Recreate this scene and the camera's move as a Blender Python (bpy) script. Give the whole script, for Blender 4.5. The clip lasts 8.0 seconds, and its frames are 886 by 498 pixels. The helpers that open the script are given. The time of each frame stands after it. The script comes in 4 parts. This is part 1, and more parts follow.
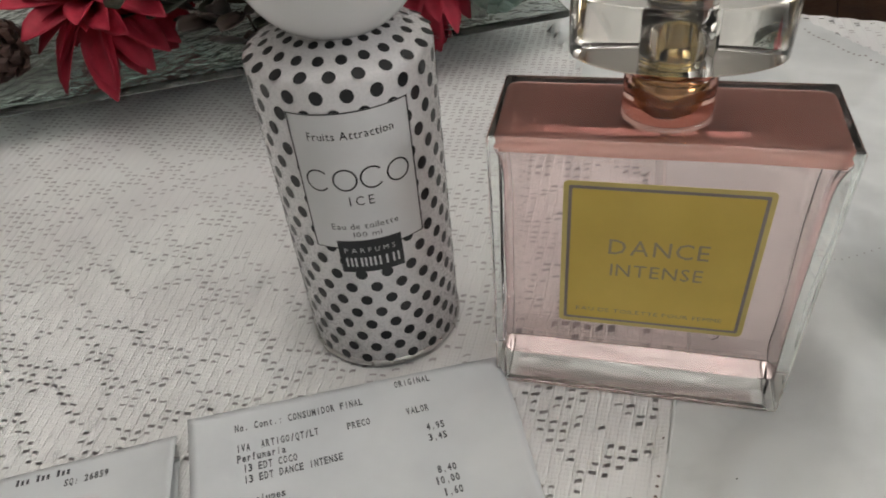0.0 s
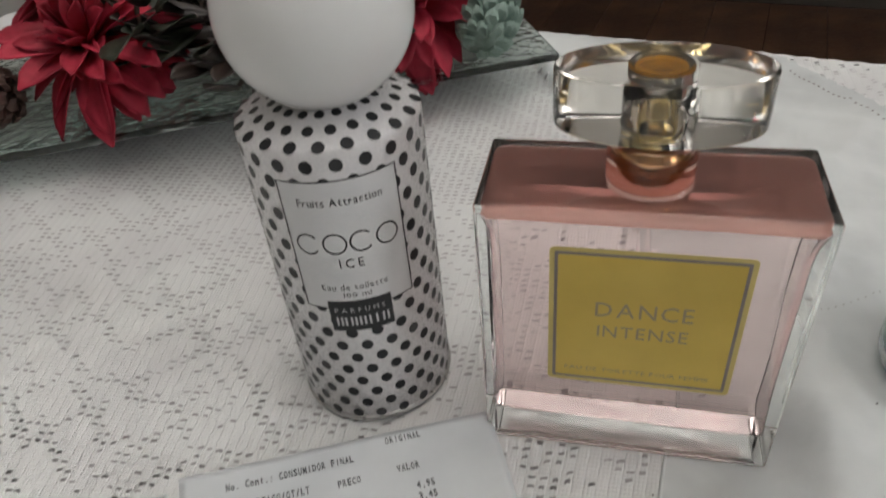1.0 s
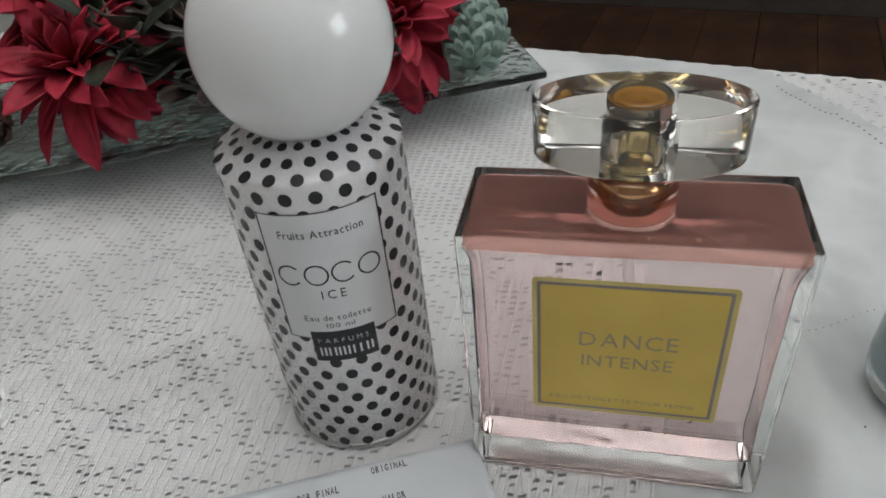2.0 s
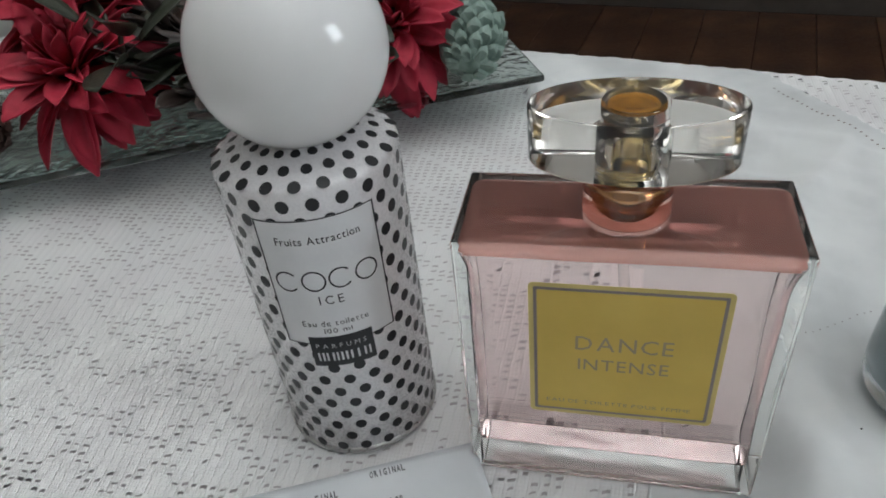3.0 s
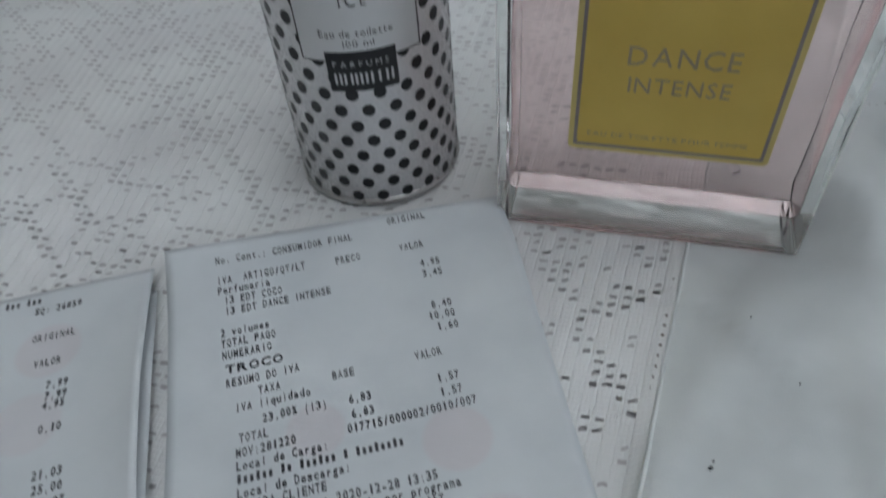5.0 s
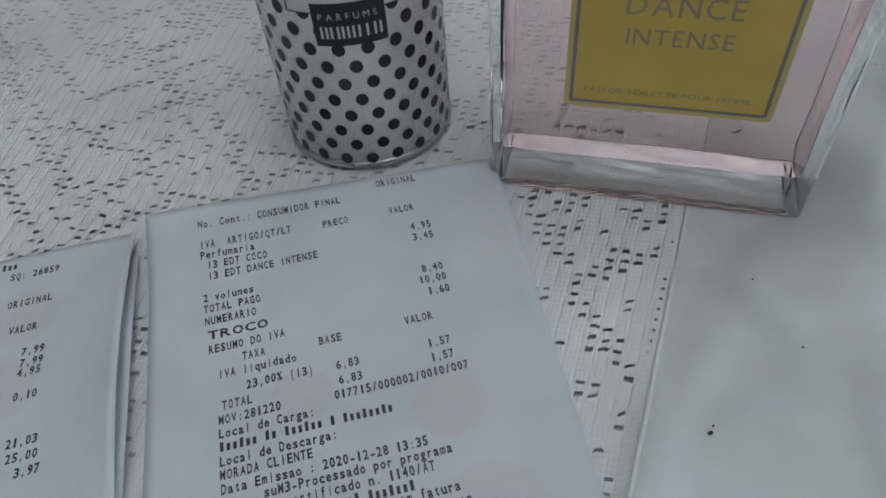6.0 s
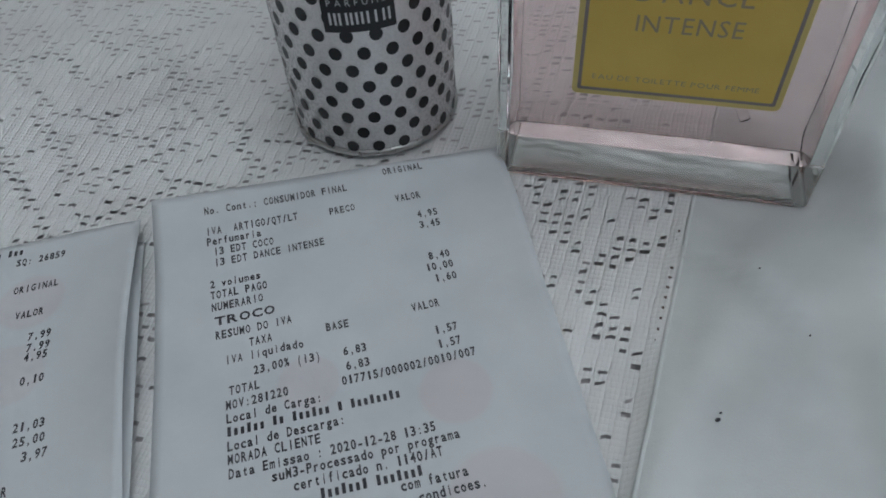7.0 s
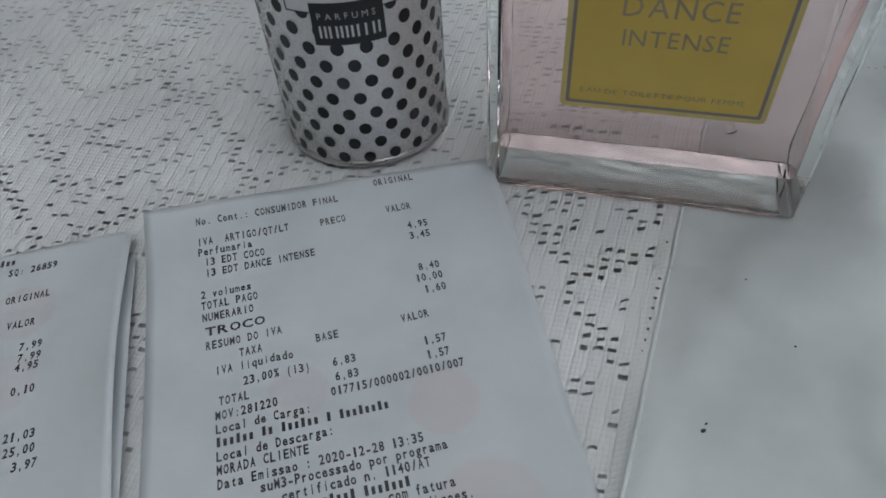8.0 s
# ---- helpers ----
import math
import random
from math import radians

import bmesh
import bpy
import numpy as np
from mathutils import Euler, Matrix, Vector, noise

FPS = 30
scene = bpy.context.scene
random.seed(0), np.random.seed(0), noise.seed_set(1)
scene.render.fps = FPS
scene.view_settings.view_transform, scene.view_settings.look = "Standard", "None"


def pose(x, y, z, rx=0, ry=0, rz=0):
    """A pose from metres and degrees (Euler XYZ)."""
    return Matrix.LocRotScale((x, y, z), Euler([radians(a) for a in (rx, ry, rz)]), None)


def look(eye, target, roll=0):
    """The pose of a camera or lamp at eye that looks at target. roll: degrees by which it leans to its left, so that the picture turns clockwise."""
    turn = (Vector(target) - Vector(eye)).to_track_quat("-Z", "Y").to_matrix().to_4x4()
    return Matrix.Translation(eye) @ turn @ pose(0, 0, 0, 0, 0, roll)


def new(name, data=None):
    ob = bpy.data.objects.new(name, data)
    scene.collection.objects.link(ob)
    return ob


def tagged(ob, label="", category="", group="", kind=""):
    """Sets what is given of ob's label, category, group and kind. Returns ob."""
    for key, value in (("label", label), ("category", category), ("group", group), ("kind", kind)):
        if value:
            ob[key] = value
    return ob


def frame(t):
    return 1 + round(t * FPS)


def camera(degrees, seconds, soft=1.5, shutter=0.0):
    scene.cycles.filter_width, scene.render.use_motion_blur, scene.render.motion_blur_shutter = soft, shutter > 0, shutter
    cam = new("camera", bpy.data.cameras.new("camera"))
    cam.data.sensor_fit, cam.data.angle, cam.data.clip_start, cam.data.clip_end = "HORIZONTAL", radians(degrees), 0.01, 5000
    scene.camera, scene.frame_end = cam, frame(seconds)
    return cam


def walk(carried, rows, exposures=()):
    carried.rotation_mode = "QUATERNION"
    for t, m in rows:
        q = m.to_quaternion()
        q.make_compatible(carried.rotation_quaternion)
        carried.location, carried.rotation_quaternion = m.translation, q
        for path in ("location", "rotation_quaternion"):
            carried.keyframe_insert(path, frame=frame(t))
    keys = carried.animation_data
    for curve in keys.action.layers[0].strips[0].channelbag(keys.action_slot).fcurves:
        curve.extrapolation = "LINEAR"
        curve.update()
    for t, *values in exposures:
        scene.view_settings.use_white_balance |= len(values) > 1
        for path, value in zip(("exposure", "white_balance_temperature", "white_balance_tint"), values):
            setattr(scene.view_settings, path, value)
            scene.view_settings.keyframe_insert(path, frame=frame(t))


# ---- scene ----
cam = camera(63.87, 8.0, soft=1.8, shutter=0.7)
ROWS = [
    (0, 0.02399, -0.12138, 0.14889, 50.023, 4.574, 12.675),
    (0.5, 0.02620, -0.11993, 0.15019, 50.291, 4.708, 12.344),
    (1, 0.02552, -0.11672, 0.15720, 51.683, 4.678, 12.255),
    (1.5, 0.02667, -0.11294, 0.15927, 52.251, 4.773, 11.892),
    (3, 0.02894, -0.11239, 0.16113, 52.452, 5.235, 11.455),
    (3.5, 0.02877, -0.11366, 0.15942, 52.227, 5.023, 11.587),
    (4, 0.02569, -0.11916, 0.15019, 49.694, 4.508, 12.481),
    (4.5, 0.02198, -0.12293, 0.13732, 46.386, 3.751, 13.116),
    (5, 0.02362, -0.12344, 0.12575, 42.520, 3.716, 13.600),
    (5.2, 0.02472, -0.12178, 0.12310, 41.615, 4.047, 13.645),
    (6.5, 0.02316, -0.12373, 0.11811, 40.911, 3.247, 13.146),
    (7, 0.02252, -0.12436, 0.11763, 40.714, 3.230, 13.461),
    (7.5, 0.02417, -0.12445, 0.11797, 41.173, 3.157, 13.527),
    (8, 0.02431, -0.12386, 0.11908, 41.185, 3.077, 13.383),
]
walk(cam, [(t, pose(x, y, z, rx, ry, rz)) for t, x, y, z, rx, ry, rz in ROWS],
     [(0, -0.11, 6540, 11), (1.0, -0.09, 6440, 11), (1.5, -0.08, 6270, 10), (3.0, -0.04, 5960, 8.5), (3.5, -0.04, 5940, 8.5), (4.0, -0.14, 5880, 8), (4.5, -0.30, 5740, 8), (5.0, -0.49, 5620, 7), (6.5, -0.55, 5560, 6.5), (8.0, -0.54, 5670, 7)])

# world and light: one side window, pale room, and an unseen fill lamp added
world = bpy.data.worlds.new("world")
scene.world = world
world.use_nodes = True
sky = world.node_tree.nodes.new("ShaderNodeTexSky")
sky.sky_type, sky.sun_disc, sky.sun_elevation, sky.sun_rotation = "NISHITA", False, radians(28), radians(100)
world.node_tree.links.new(sky.outputs[0], world.node_tree.nodes["Background"].inputs[0])
world.node_tree.nodes["Background"].inputs[1].default_value = 0.12

ROOM = Matrix.Rotation(radians(-10.5), 4, "Z")           # the room stands askew to the bottles
WX, WY0, WY1, WZ0, WZ1 = 2.6, -0.22, 0.54, 0.46, 1.32    # window opening in the east wall
lamp = bpy.data.lights.new("window_light", "AREA")
lamp.shape, lamp.size, lamp.size_y, lamp.energy, lamp.color = "RECTANGLE", WY1 - WY0, WZ1 - WZ0, 15.0, (0.93, 0.98, 1.0)
lamp_ob = new("window_light", lamp)
lamp_ob.matrix_world = ROOM @ look((WX + 0.06, (WY0 + WY1) / 2, (WZ0 + WZ1) / 2), (0.0, (WY0 + WY1) / 2, (WZ0 + WZ1) / 2 - 0.5))
PX, PY, PZ = 0.30, 0.15, 1.22                             # unseen bowl lamp added as fill, shines up at the ceiling
fill_light = bpy.data.lights.new("unseen_fill_light", "AREA")
fill_light.shape, fill_light.size, fill_light.energy, fill_light.color = "DISK", 0.34, 43.5, (1.0, 0.985, 0.95)
fill_ob = new("unseen_fill_light", fill_light)
fill_ob.matrix_world = ROOM @ look((PX, PY, PZ + 0.01), (PX, PY + 0.001, PZ + 1.0))


# ---- materials ----
def shader(name):
    m = bpy.data.materials.new(name)
    m.use_nodes = True
    return m, m.node_tree.nodes, m.node_tree.links, m.node_tree.nodes["Principled BSDF"]


def coat(name, a, b, rough=0.5, metal=0.0, scale=60.0, fine=900.0, bump=0.2, depth=0.0004, spread=0.12, weight=0.0, vary=0.0):
    """A surface between two colours at a coarse scale, with fine grain in relief."""
    m, n, l, p = shader(name)
    at = n.new("ShaderNodeTexCoord")
    big, small = n.new("ShaderNodeTexNoise"), n.new("ShaderNodeTexNoise")
    big.inputs["Scale"].default_value, small.inputs["Scale"].default_value = scale, fine
    big.inputs["Detail"].default_value, small.inputs["Detail"].default_value = 5.0, 3.0
    l.new(at.outputs["Object"], big.inputs["Vector"]); l.new(at.outputs["Object"], small.inputs["Vector"])
    mix = n.new("ShaderNodeMix"); mix.data_type = "RGBA"
    mix.inputs["A"].default_value, mix.inputs["B"].default_value = (*a, 1), (*b, 1)
    ramp = n.new("ShaderNodeMapRange"); ramp.inputs["From Min"].default_value, ramp.inputs["From Max"].default_value = 0.3, 0.7
    l.new(big.outputs["Fac"], ramp.inputs["Value"])
    if vary:
        info, add = n.new("ShaderNodeObjectInfo"), n.new("ShaderNodeMath")
        add.operation = "MULTIPLY_ADD"; add.inputs[1].default_value = vary; add.use_clamp = True
        l.new(info.outputs["Random"], add.inputs[0]); l.new(ramp.outputs[0], add.inputs[2]); l.new(add.outputs[0], mix.inputs["Factor"])
    else:
        l.new(ramp.outputs[0], mix.inputs["Factor"])
    l.new(mix.outputs["Result"], p.inputs["Base Color"])
    rr = n.new("ShaderNodeMapRange")
    rr.inputs["To Min"].default_value, rr.inputs["To Max"].default_value = max(0.02, rough - spread), min(1, rough + spread)
    l.new(small.outputs["Fac"], rr.inputs["Value"]); l.new(rr.outputs[0], p.inputs["Roughness"])
    p.inputs["Metallic"].default_value = metal
    p.inputs["Coat Weight"].default_value = weight
    if bump:
        bn = n.new("ShaderNodeBump"); bn.inputs["Strength"].default_value, bn.inputs["Distance"].default_value = bump, depth
        l.new(small.outputs["Fac"], bn.inputs["Height"]); l.new(bn.outputs[0], p.inputs["Normal"])
    return m


def clear(name, colour, ior, rough=0.0, ripple=0.0, scale=60.0):
    m, n, l, p = shader(name)
    p.inputs["Base Color"].default_value = (*colour, 1)
    p.inputs["Transmission Weight"].default_value, p.inputs["IOR"].default_value, p.inputs["Roughness"].default_value = 1.0, ior, rough
    if ripple:
        at, t, bn = n.new("ShaderNodeTexCoord"), n.new("ShaderNodeTexNoise"), n.new("ShaderNodeBump")
        t.inputs["Scale"].default_value, t.inputs["Detail"].default_value = scale, 2.0
        bn.inputs["Strength"].default_value, bn.inputs["Distance"].default_value = ripple, 0.002
        l.new(at.outputs["Object"], t.inputs["Vector"]); l.new(t.outputs["Fac"], bn.inputs["Height"]); l.new(bn.outputs[0], p.inputs["Normal"])
    return m


def cloth_material(name, a, b, ribs):
    """Cotton: fine weave, mottled tone that on plain cotton stands for fold shading, and for crochet the ridges of its
    columns and rows.
    """
    m, n, l, p = shader(name)
    at = n.new("ShaderNodeTexCoord")
    big = n.new("ShaderNodeTexNoise"); big.inputs["Scale"].default_value, big.inputs["Detail"].default_value = 22.0, 4.0
    l.new(at.outputs["Object"], big.inputs["Vector"])
    mix = n.new("ShaderNodeMix"); mix.data_type = "RGBA"
    mix.inputs["A"].default_value, mix.inputs["B"].default_value = (*a, 1), (*b, 1)
    ramp = n.new("ShaderNodeMapRange"); ramp.inputs["From Min"].default_value, ramp.inputs["From Max"].default_value = 0.40, 0.64
    l.new(big.outputs["Fac"], ramp.inputs["Value"]); l.new(ramp.outputs[0], mix.inputs["Factor"])
    l.new(mix.outputs["Result"], p.inputs["Base Color"])
    p.inputs["Roughness"].default_value = 0.9
    p.inputs["Sheen Weight"].default_value = 0.15
    grain = n.new("ShaderNodeTexNoise"); grain.inputs["Scale"].default_value, grain.inputs["Detail"].default_value = 2400.0, 2.0
    l.new(at.outputs["Object"], grain.inputs["Vector"])
    last = n.new("ShaderNodeBump"); last.inputs["Strength"].default_value, last.inputs["Distance"].default_value = 0.14, 0.0003
    l.new(grain.outputs["Fac"], last.inputs["Height"])
    if ribs:
        grid = n.new("ShaderNodeUVMap"); grid.uv_map = "stitch_grid"
        cut = n.new("ShaderNodeSeparateXYZ")
        wob = n.new("ShaderNodeVectorMath"); wob.operation = "MULTIPLY_ADD"; wob.inputs[1].default_value = (0.22, 0.22, 0.0)
        jitter = n.new("ShaderNodeTexNoise"); jitter.inputs["Scale"].default_value = 420.0
        l.new(at.outputs["Object"], jitter.inputs["Vector"]); l.new(jitter.outputs["Color"], wob.inputs[0])
        l.new(grid.outputs[0], wob.inputs[2]); l.new(wob.outputs[0], cut.inputs[0])

        def ridge(socket, times, sharp):
            k = n.new("ShaderNodeMath"); k.operation = "MULTIPLY"; k.inputs[1].default_value = math.pi * times
            w = n.new("ShaderNodeMath"); w.operation = "SINE"
            u = n.new("ShaderNodeMath"); u.operation = "ABSOLUTE"
            q = n.new("ShaderNodeMath"); q.operation = "POWER"; q.inputs[1].default_value = sharp
            l.new(socket, k.inputs[0]); l.new(k.outputs[0], w.inputs[0]); l.new(w.outputs[0], u.inputs[0]); l.new(u.outputs[0], q.inputs[0])
            return q.outputs[0]
        column, post, row = ridge(cut.outputs[0], 1.0, 0.35), ridge(cut.outputs[0], 3.0, 0.6), ridge(cut.outputs[1], 2.0, 0.5)
        dash = n.new("ShaderNodeMath"); dash.operation = "MULTIPLY_ADD"; dash.inputs[1].default_value = 0.35
        l.new(post, dash.inputs[0]); l.new(column, dash.inputs[2])
        total = n.new("ShaderNodeMath"); total.operation = "MULTIPLY_ADD"; total.inputs[1].default_value = ribs
        l.new(row, total.inputs[0]); l.new(dash.outputs[0], total.inputs[2])
        bn = n.new("ShaderNodeBump"); bn.inputs["Strength"].default_value, bn.inputs["Distance"].default_value = 0.42, 0.0005
        l.new(total.outputs[0], bn.inputs["Height"]); l.new(last.outputs[0], bn.inputs["Normal"])
        last = bn
    l.new(last.outputs[0], p.inputs["Normal"])
    return m


def paper_material(name, spots):
    """Thermal paper with faint pink print showing through from the back at the given places."""
    m, n, l, p = shader(name)
    at = n.new("ShaderNodeTexCoord")
    big = n.new("ShaderNodeTexNoise"); big.inputs["Scale"].default_value, big.inputs["Detail"].default_value = 45.0, 4.0
    l.new(at.outputs["Object"], big.inputs["Vector"])
    mix = n.new("ShaderNodeMix"); mix.data_type = "RGBA"
    mix.inputs["A"].default_value, mix.inputs["B"].default_value = (0.65, 0.67, 0.685, 1), (0.57, 0.59, 0.61, 1)
    ramp = n.new("ShaderNodeMapRange"); ramp.inputs["From Min"].default_value, ramp.inputs["From Max"].default_value = 0.4, 0.75
    l.new(big.outputs["Fac"], ramp.inputs["Value"]); l.new(ramp.outputs[0], mix.inputs["Factor"])
    colour = mix.outputs["Result"]
    for x, y, r, amount in spots:
        d = n.new("ShaderNodeVectorMath"); d.operation = "DISTANCE"; d.inputs[1].default_value = (x, y, 0.001)
        l.new(at.outputs["Object"], d.inputs[0])
        s = n.new("ShaderNodeMapRange"); s.interpolation_type = "SMOOTHSTEP"
        s.inputs["From Min"].default_value, s.inputs["From Max"].default_value = r * 0.8, r
        s.inputs["To Min"].default_value, s.inputs["To Max"].default_value = amount, 0.0
        l.new(d.outputs["Value"], s.inputs["Value"])
        k = n.new("ShaderNodeMix"); k.data_type = "RGBA"; k.inputs["B"].default_value = (0.62, 0.50, 0.52, 1)
        l.new(colour, k.inputs["A"]); l.new(s.outputs[0], k.inputs["Factor"]); colour = k.outputs["Result"]
    l.new(colour, p.inputs["Base Color"])
    p.inputs["Roughness"].default_value = 0.55
    bn = n.new("ShaderNodeBump"); bn.inputs["Strength"].default_value, bn.inputs["Distance"].default_value = 0.5, 0.0012
    l.new(big.outputs["Fac"], bn.inputs["Height"]); l.new(bn.outputs[0], p.inputs["Normal"])
    return m


# the greyer second tone of the cotton paints in the soft shading of folds
COTTON = cloth_material("white_cotton", (0.71, 0.725, 0.72), (0.56, 0.575, 0.575), 0.0)
CROCHET = cloth_material("white_crochet", (0.80, 0.80, 0.79), (0.73, 0.72, 0.72), 0.25)
PAPER = paper_material("thermal_paper", [(0.0555, -0.060, 0.0075, 0.35), (0.029, -0.0515, 0.0065, 0.3), (0.0585, -0.0825, 0.011, 0.35)])
PAPER2 = paper_material("thermal_paper_folded", [(-0.022, -0.018, 0.008, 0.3), (-0.024, -0.036, 0.008, 0.25)])
INK = coat("thermal_ink", (0.035, 0.035, 0.042), (0.075, 0.075, 0.085), 0.6, bump=0)
PEARL = coat("pearl_lacquer", (0.87, 0.855, 0.86), (0.80, 0.785, 0.80), 0.28, scale=70, fine=1500, bump=0.05, weight=0.35)
LABEL_WHITE = coat("label_white", (0.80, 0.80, 0.81), (0.75, 0.75, 0.76), 0.36, bump=0.03)
BLACK = coat("black_print", (0.010, 0.010, 0.012), (0.022, 0.022, 0.025), 0.35, bump=0)
WHITE_GLOSS = coat("white_gloss_plastic", (0.84, 0.845, 0.84), (0.82, 0.82, 0.82), 0.025, bump=0.0, spread=0.005)
STEEL = coat("brushed_steel", (0.62, 0.61, 0.60), (0.50, 0.49, 0.48), 0.30, metal=1.0, bump=0.1)
GOLD = coat("pale_gold_metal", (0.80, 0.66, 0.36), (0.72, 0.57, 0.28), 0.14, metal=1.0, bump=0.02, spread=0.06)
AMBER = coat("amber_gold_foil", (0.86, 0.42, 0.05), (0.72, 0.32, 0.03), 0.22, metal=0.8, bump=0.1)
GLASS = clear("clear_glass", (0.955, 0.985, 0.965), 1.5, ripple=0.07, scale=38)
ACRYLIC = clear("clear_acrylic", (0.99, 0.96, 0.905), 1.49, ripple=0.02, scale=90)
# deeper, part-matte pink that stands for light absorbed along the liquid's length
PERFUME_DEPTH = clear("pink_perfume_depth_tint", (1.0, 0.44, 0.35), 0.93, ripple=0.05, scale=55)
PERFUME_DEPTH.node_tree.nodes["Principled BSDF"].inputs["Transmission Weight"].default_value = 0.66
NECK_TINT = clear("pink_neck_tint", (0.95, 0.60, 0.53), 0.955)
PERFUME = clear("pink_perfume", (0.99, 0.80, 0.80), 0.93)
TRAY_GLASS = clear("hammered_green_glass", (0.70, 0.78, 0.76), 1.5, 0.03, ripple=0.5, scale=170)
JAR_GLASS = clear("jar_glass", (0.95, 0.975, 0.98), 1.5, 0.10, ripple=0.5, scale=70)
# half-matte filling added to lighten the bottle, whose clear glass turns dark
JAR_FILL = clear("jar_lightening_fill", (0.70, 0.78, 0.80), 0.93, 0.25, ripple=0.3, scale=60)
JAR_FILL.node_tree.nodes["Principled BSDF"].inputs["Transmission Weight"].default_value = 0.4
PLASTIC_TUBE = clear("milky_plastic_tube", (0.93, 0.91, 0.90), 1.05, 0.15)
MUSTARD = coat("mustard_label", (0.78, 0.565, 0.115), (0.68, 0.48, 0.085), 0.42, scale=50, bump=0.03)
MUSTARD_EDGE = coat("pale_mustard_edge", (0.74, 0.60, 0.22), (0.66, 0.53, 0.18), 0.42, bump=0.03)
MAUVE = coat("mauve_print", (0.30, 0.25, 0.24), (0.25, 0.20, 0.20), 0.4, bump=0)
LABEL_TEXT = coat("mustard_mauve_print", (0.43, 0.335, 0.20), (0.37, 0.29, 0.175), 0.4, bump=0)
RED = coat("red_silk_petal", (0.52, 0.022, 0.055), (0.27, 0.008, 0.024), 0.66, scale=90, fine=1200, bump=0.3, vary=0.35)
LEAF = coat("dark_green_leaf", (0.014, 0.019, 0.012), (0.042, 0.048, 0.030), 0.5, scale=80, bump=0.3, vary=0.4)
TWIG = coat("brown_twig", (0.060, 0.035, 0.024), (0.030, 0.018, 0.012), 0.7, bump=0.5)
BRONZE_LEAF = coat("glossy_brown_leaf", (0.022, 0.014, 0.012), (0.050, 0.036, 0.030), 0.38, scale=50, bump=0.2, vary=0.3)
CONE_BROWN = coat("pine_cone_brown", (0.036, 0.017, 0.013), (0.080, 0.042, 0.032), 0.65, scale=120, bump=0.5, vary=0.3)
CONE_GREEN = coat("frosted_green_cone", (0.07, 0.125, 0.10), (0.22, 0.30, 0.26), 0.6, scale=150, bump=0.5, vary=0.4)
TABLE_WOOD = coat("table_wood", (0.17, 0.125, 0.11), (0.12, 0.085, 0.075), 0.5, scale=20, bump=0.2)
BOARD = coat("dark_floor_board", (0.150, 0.074, 0.040), (0.050, 0.025, 0.015), 0.40, scale=7, fine=110, bump=0.4, depth=0.002, vary=0.35)
UNDER_PAD = coat("grey_under_pad", (0.57, 0.53, 0.54), (0.47, 0.44, 0.45), 0.9, scale=30, fine=600)
GAP = coat("floor_gap", (0.012, 0.008, 0.006), (0.02, 0.012, 0.01), 0.8)
WALL = coat("cream_wall", (0.70, 0.68, 0.64), (0.64, 0.62, 0.58), 0.85, scale=3, fine=120, bump=0.2, depth=0.002)
STONE = coat("grey_brown_skirting", (0.07, 0.058, 0.048), (0.045, 0.036, 0.03), 0.6, scale=12, fine=140, bump=0.4, depth=0.002)
DARK_WALL = coat("dark_wall_facing", (0.030, 0.020, 0.014), (0.014, 0.010, 0.008), 0.6, scale=5, fine=90, bump=0.3, depth=0.002)
CEILING = coat("white_ceiling", (0.80, 0.79, 0.77), (0.76, 0.75, 0.73), 0.9, scale=3, fine=100)
FRAME_PAINT = coat("white_frame_paint", (0.78, 0.77, 0.74), (0.72, 0.71, 0.68), 0.5)
LAMP_SHADE = coat("opal_lamp_glass", (0.85, 0.84, 0.80), (0.8, 0.79, 0.75), 0.4)


# ---- mesh helpers ----
def mesh_object(name, bm, material, smooth=True):
    me = bpy.data.meshes.new(name)
    bm.normal_update()
    bm.to_mesh(me); bm.free()
    me.materials.append(material)
    if smooth:
        me.polygons.foreach_set("use_smooth", [True] * len(me.polygons))
    return new(name, me)


def part(name, bm, material, parent, label="", smooth=True):
    ob = mesh_object(name, bm, material, smooth)
    ob.parent = parent
    return tagged(ob, label) if label else ob


def flat_faces(ob, least):
    """Keeps faces larger than the given area truly plane while the rounded edges stay smooth."""
    for face in ob.data.polygons:
        if face.area > least:
            face.use_smooth = False
    return ob


def shared(name, me, parent, m):
    ob = new(name, me)
    ob.parent = parent
    ob.matrix_basis = m
    return ob


def thing(name, m, label, category, group=""):
    ob = new(name)
    ob.empty_display_size = 0.01
    ob.matrix_basis = m
    return tagged(ob, label, category, group)


def box_bm(x0, y0, z0, x1, y1, z1, bevel=0.0, segments=2):
    bm = bmesh.new()
    bmesh.ops.create_cube(bm, size=1.0)
    bmesh.ops.transform(bm, verts=bm.verts, matrix=Matrix.Translation(((x0 + x1) / 2, (y0 + y1) / 2, (z0 + z1) / 2)) @ Matrix.Diagonal((x1 - x0, y1 - y0, z1 - z0, 1)))
    if bevel:
        bmesh.ops.bevel(bm, geom=bm.edges[:], offset=bevel, segments=segments, profile=0.5, affect="EDGES", clamp_overlap=True)
    return bm


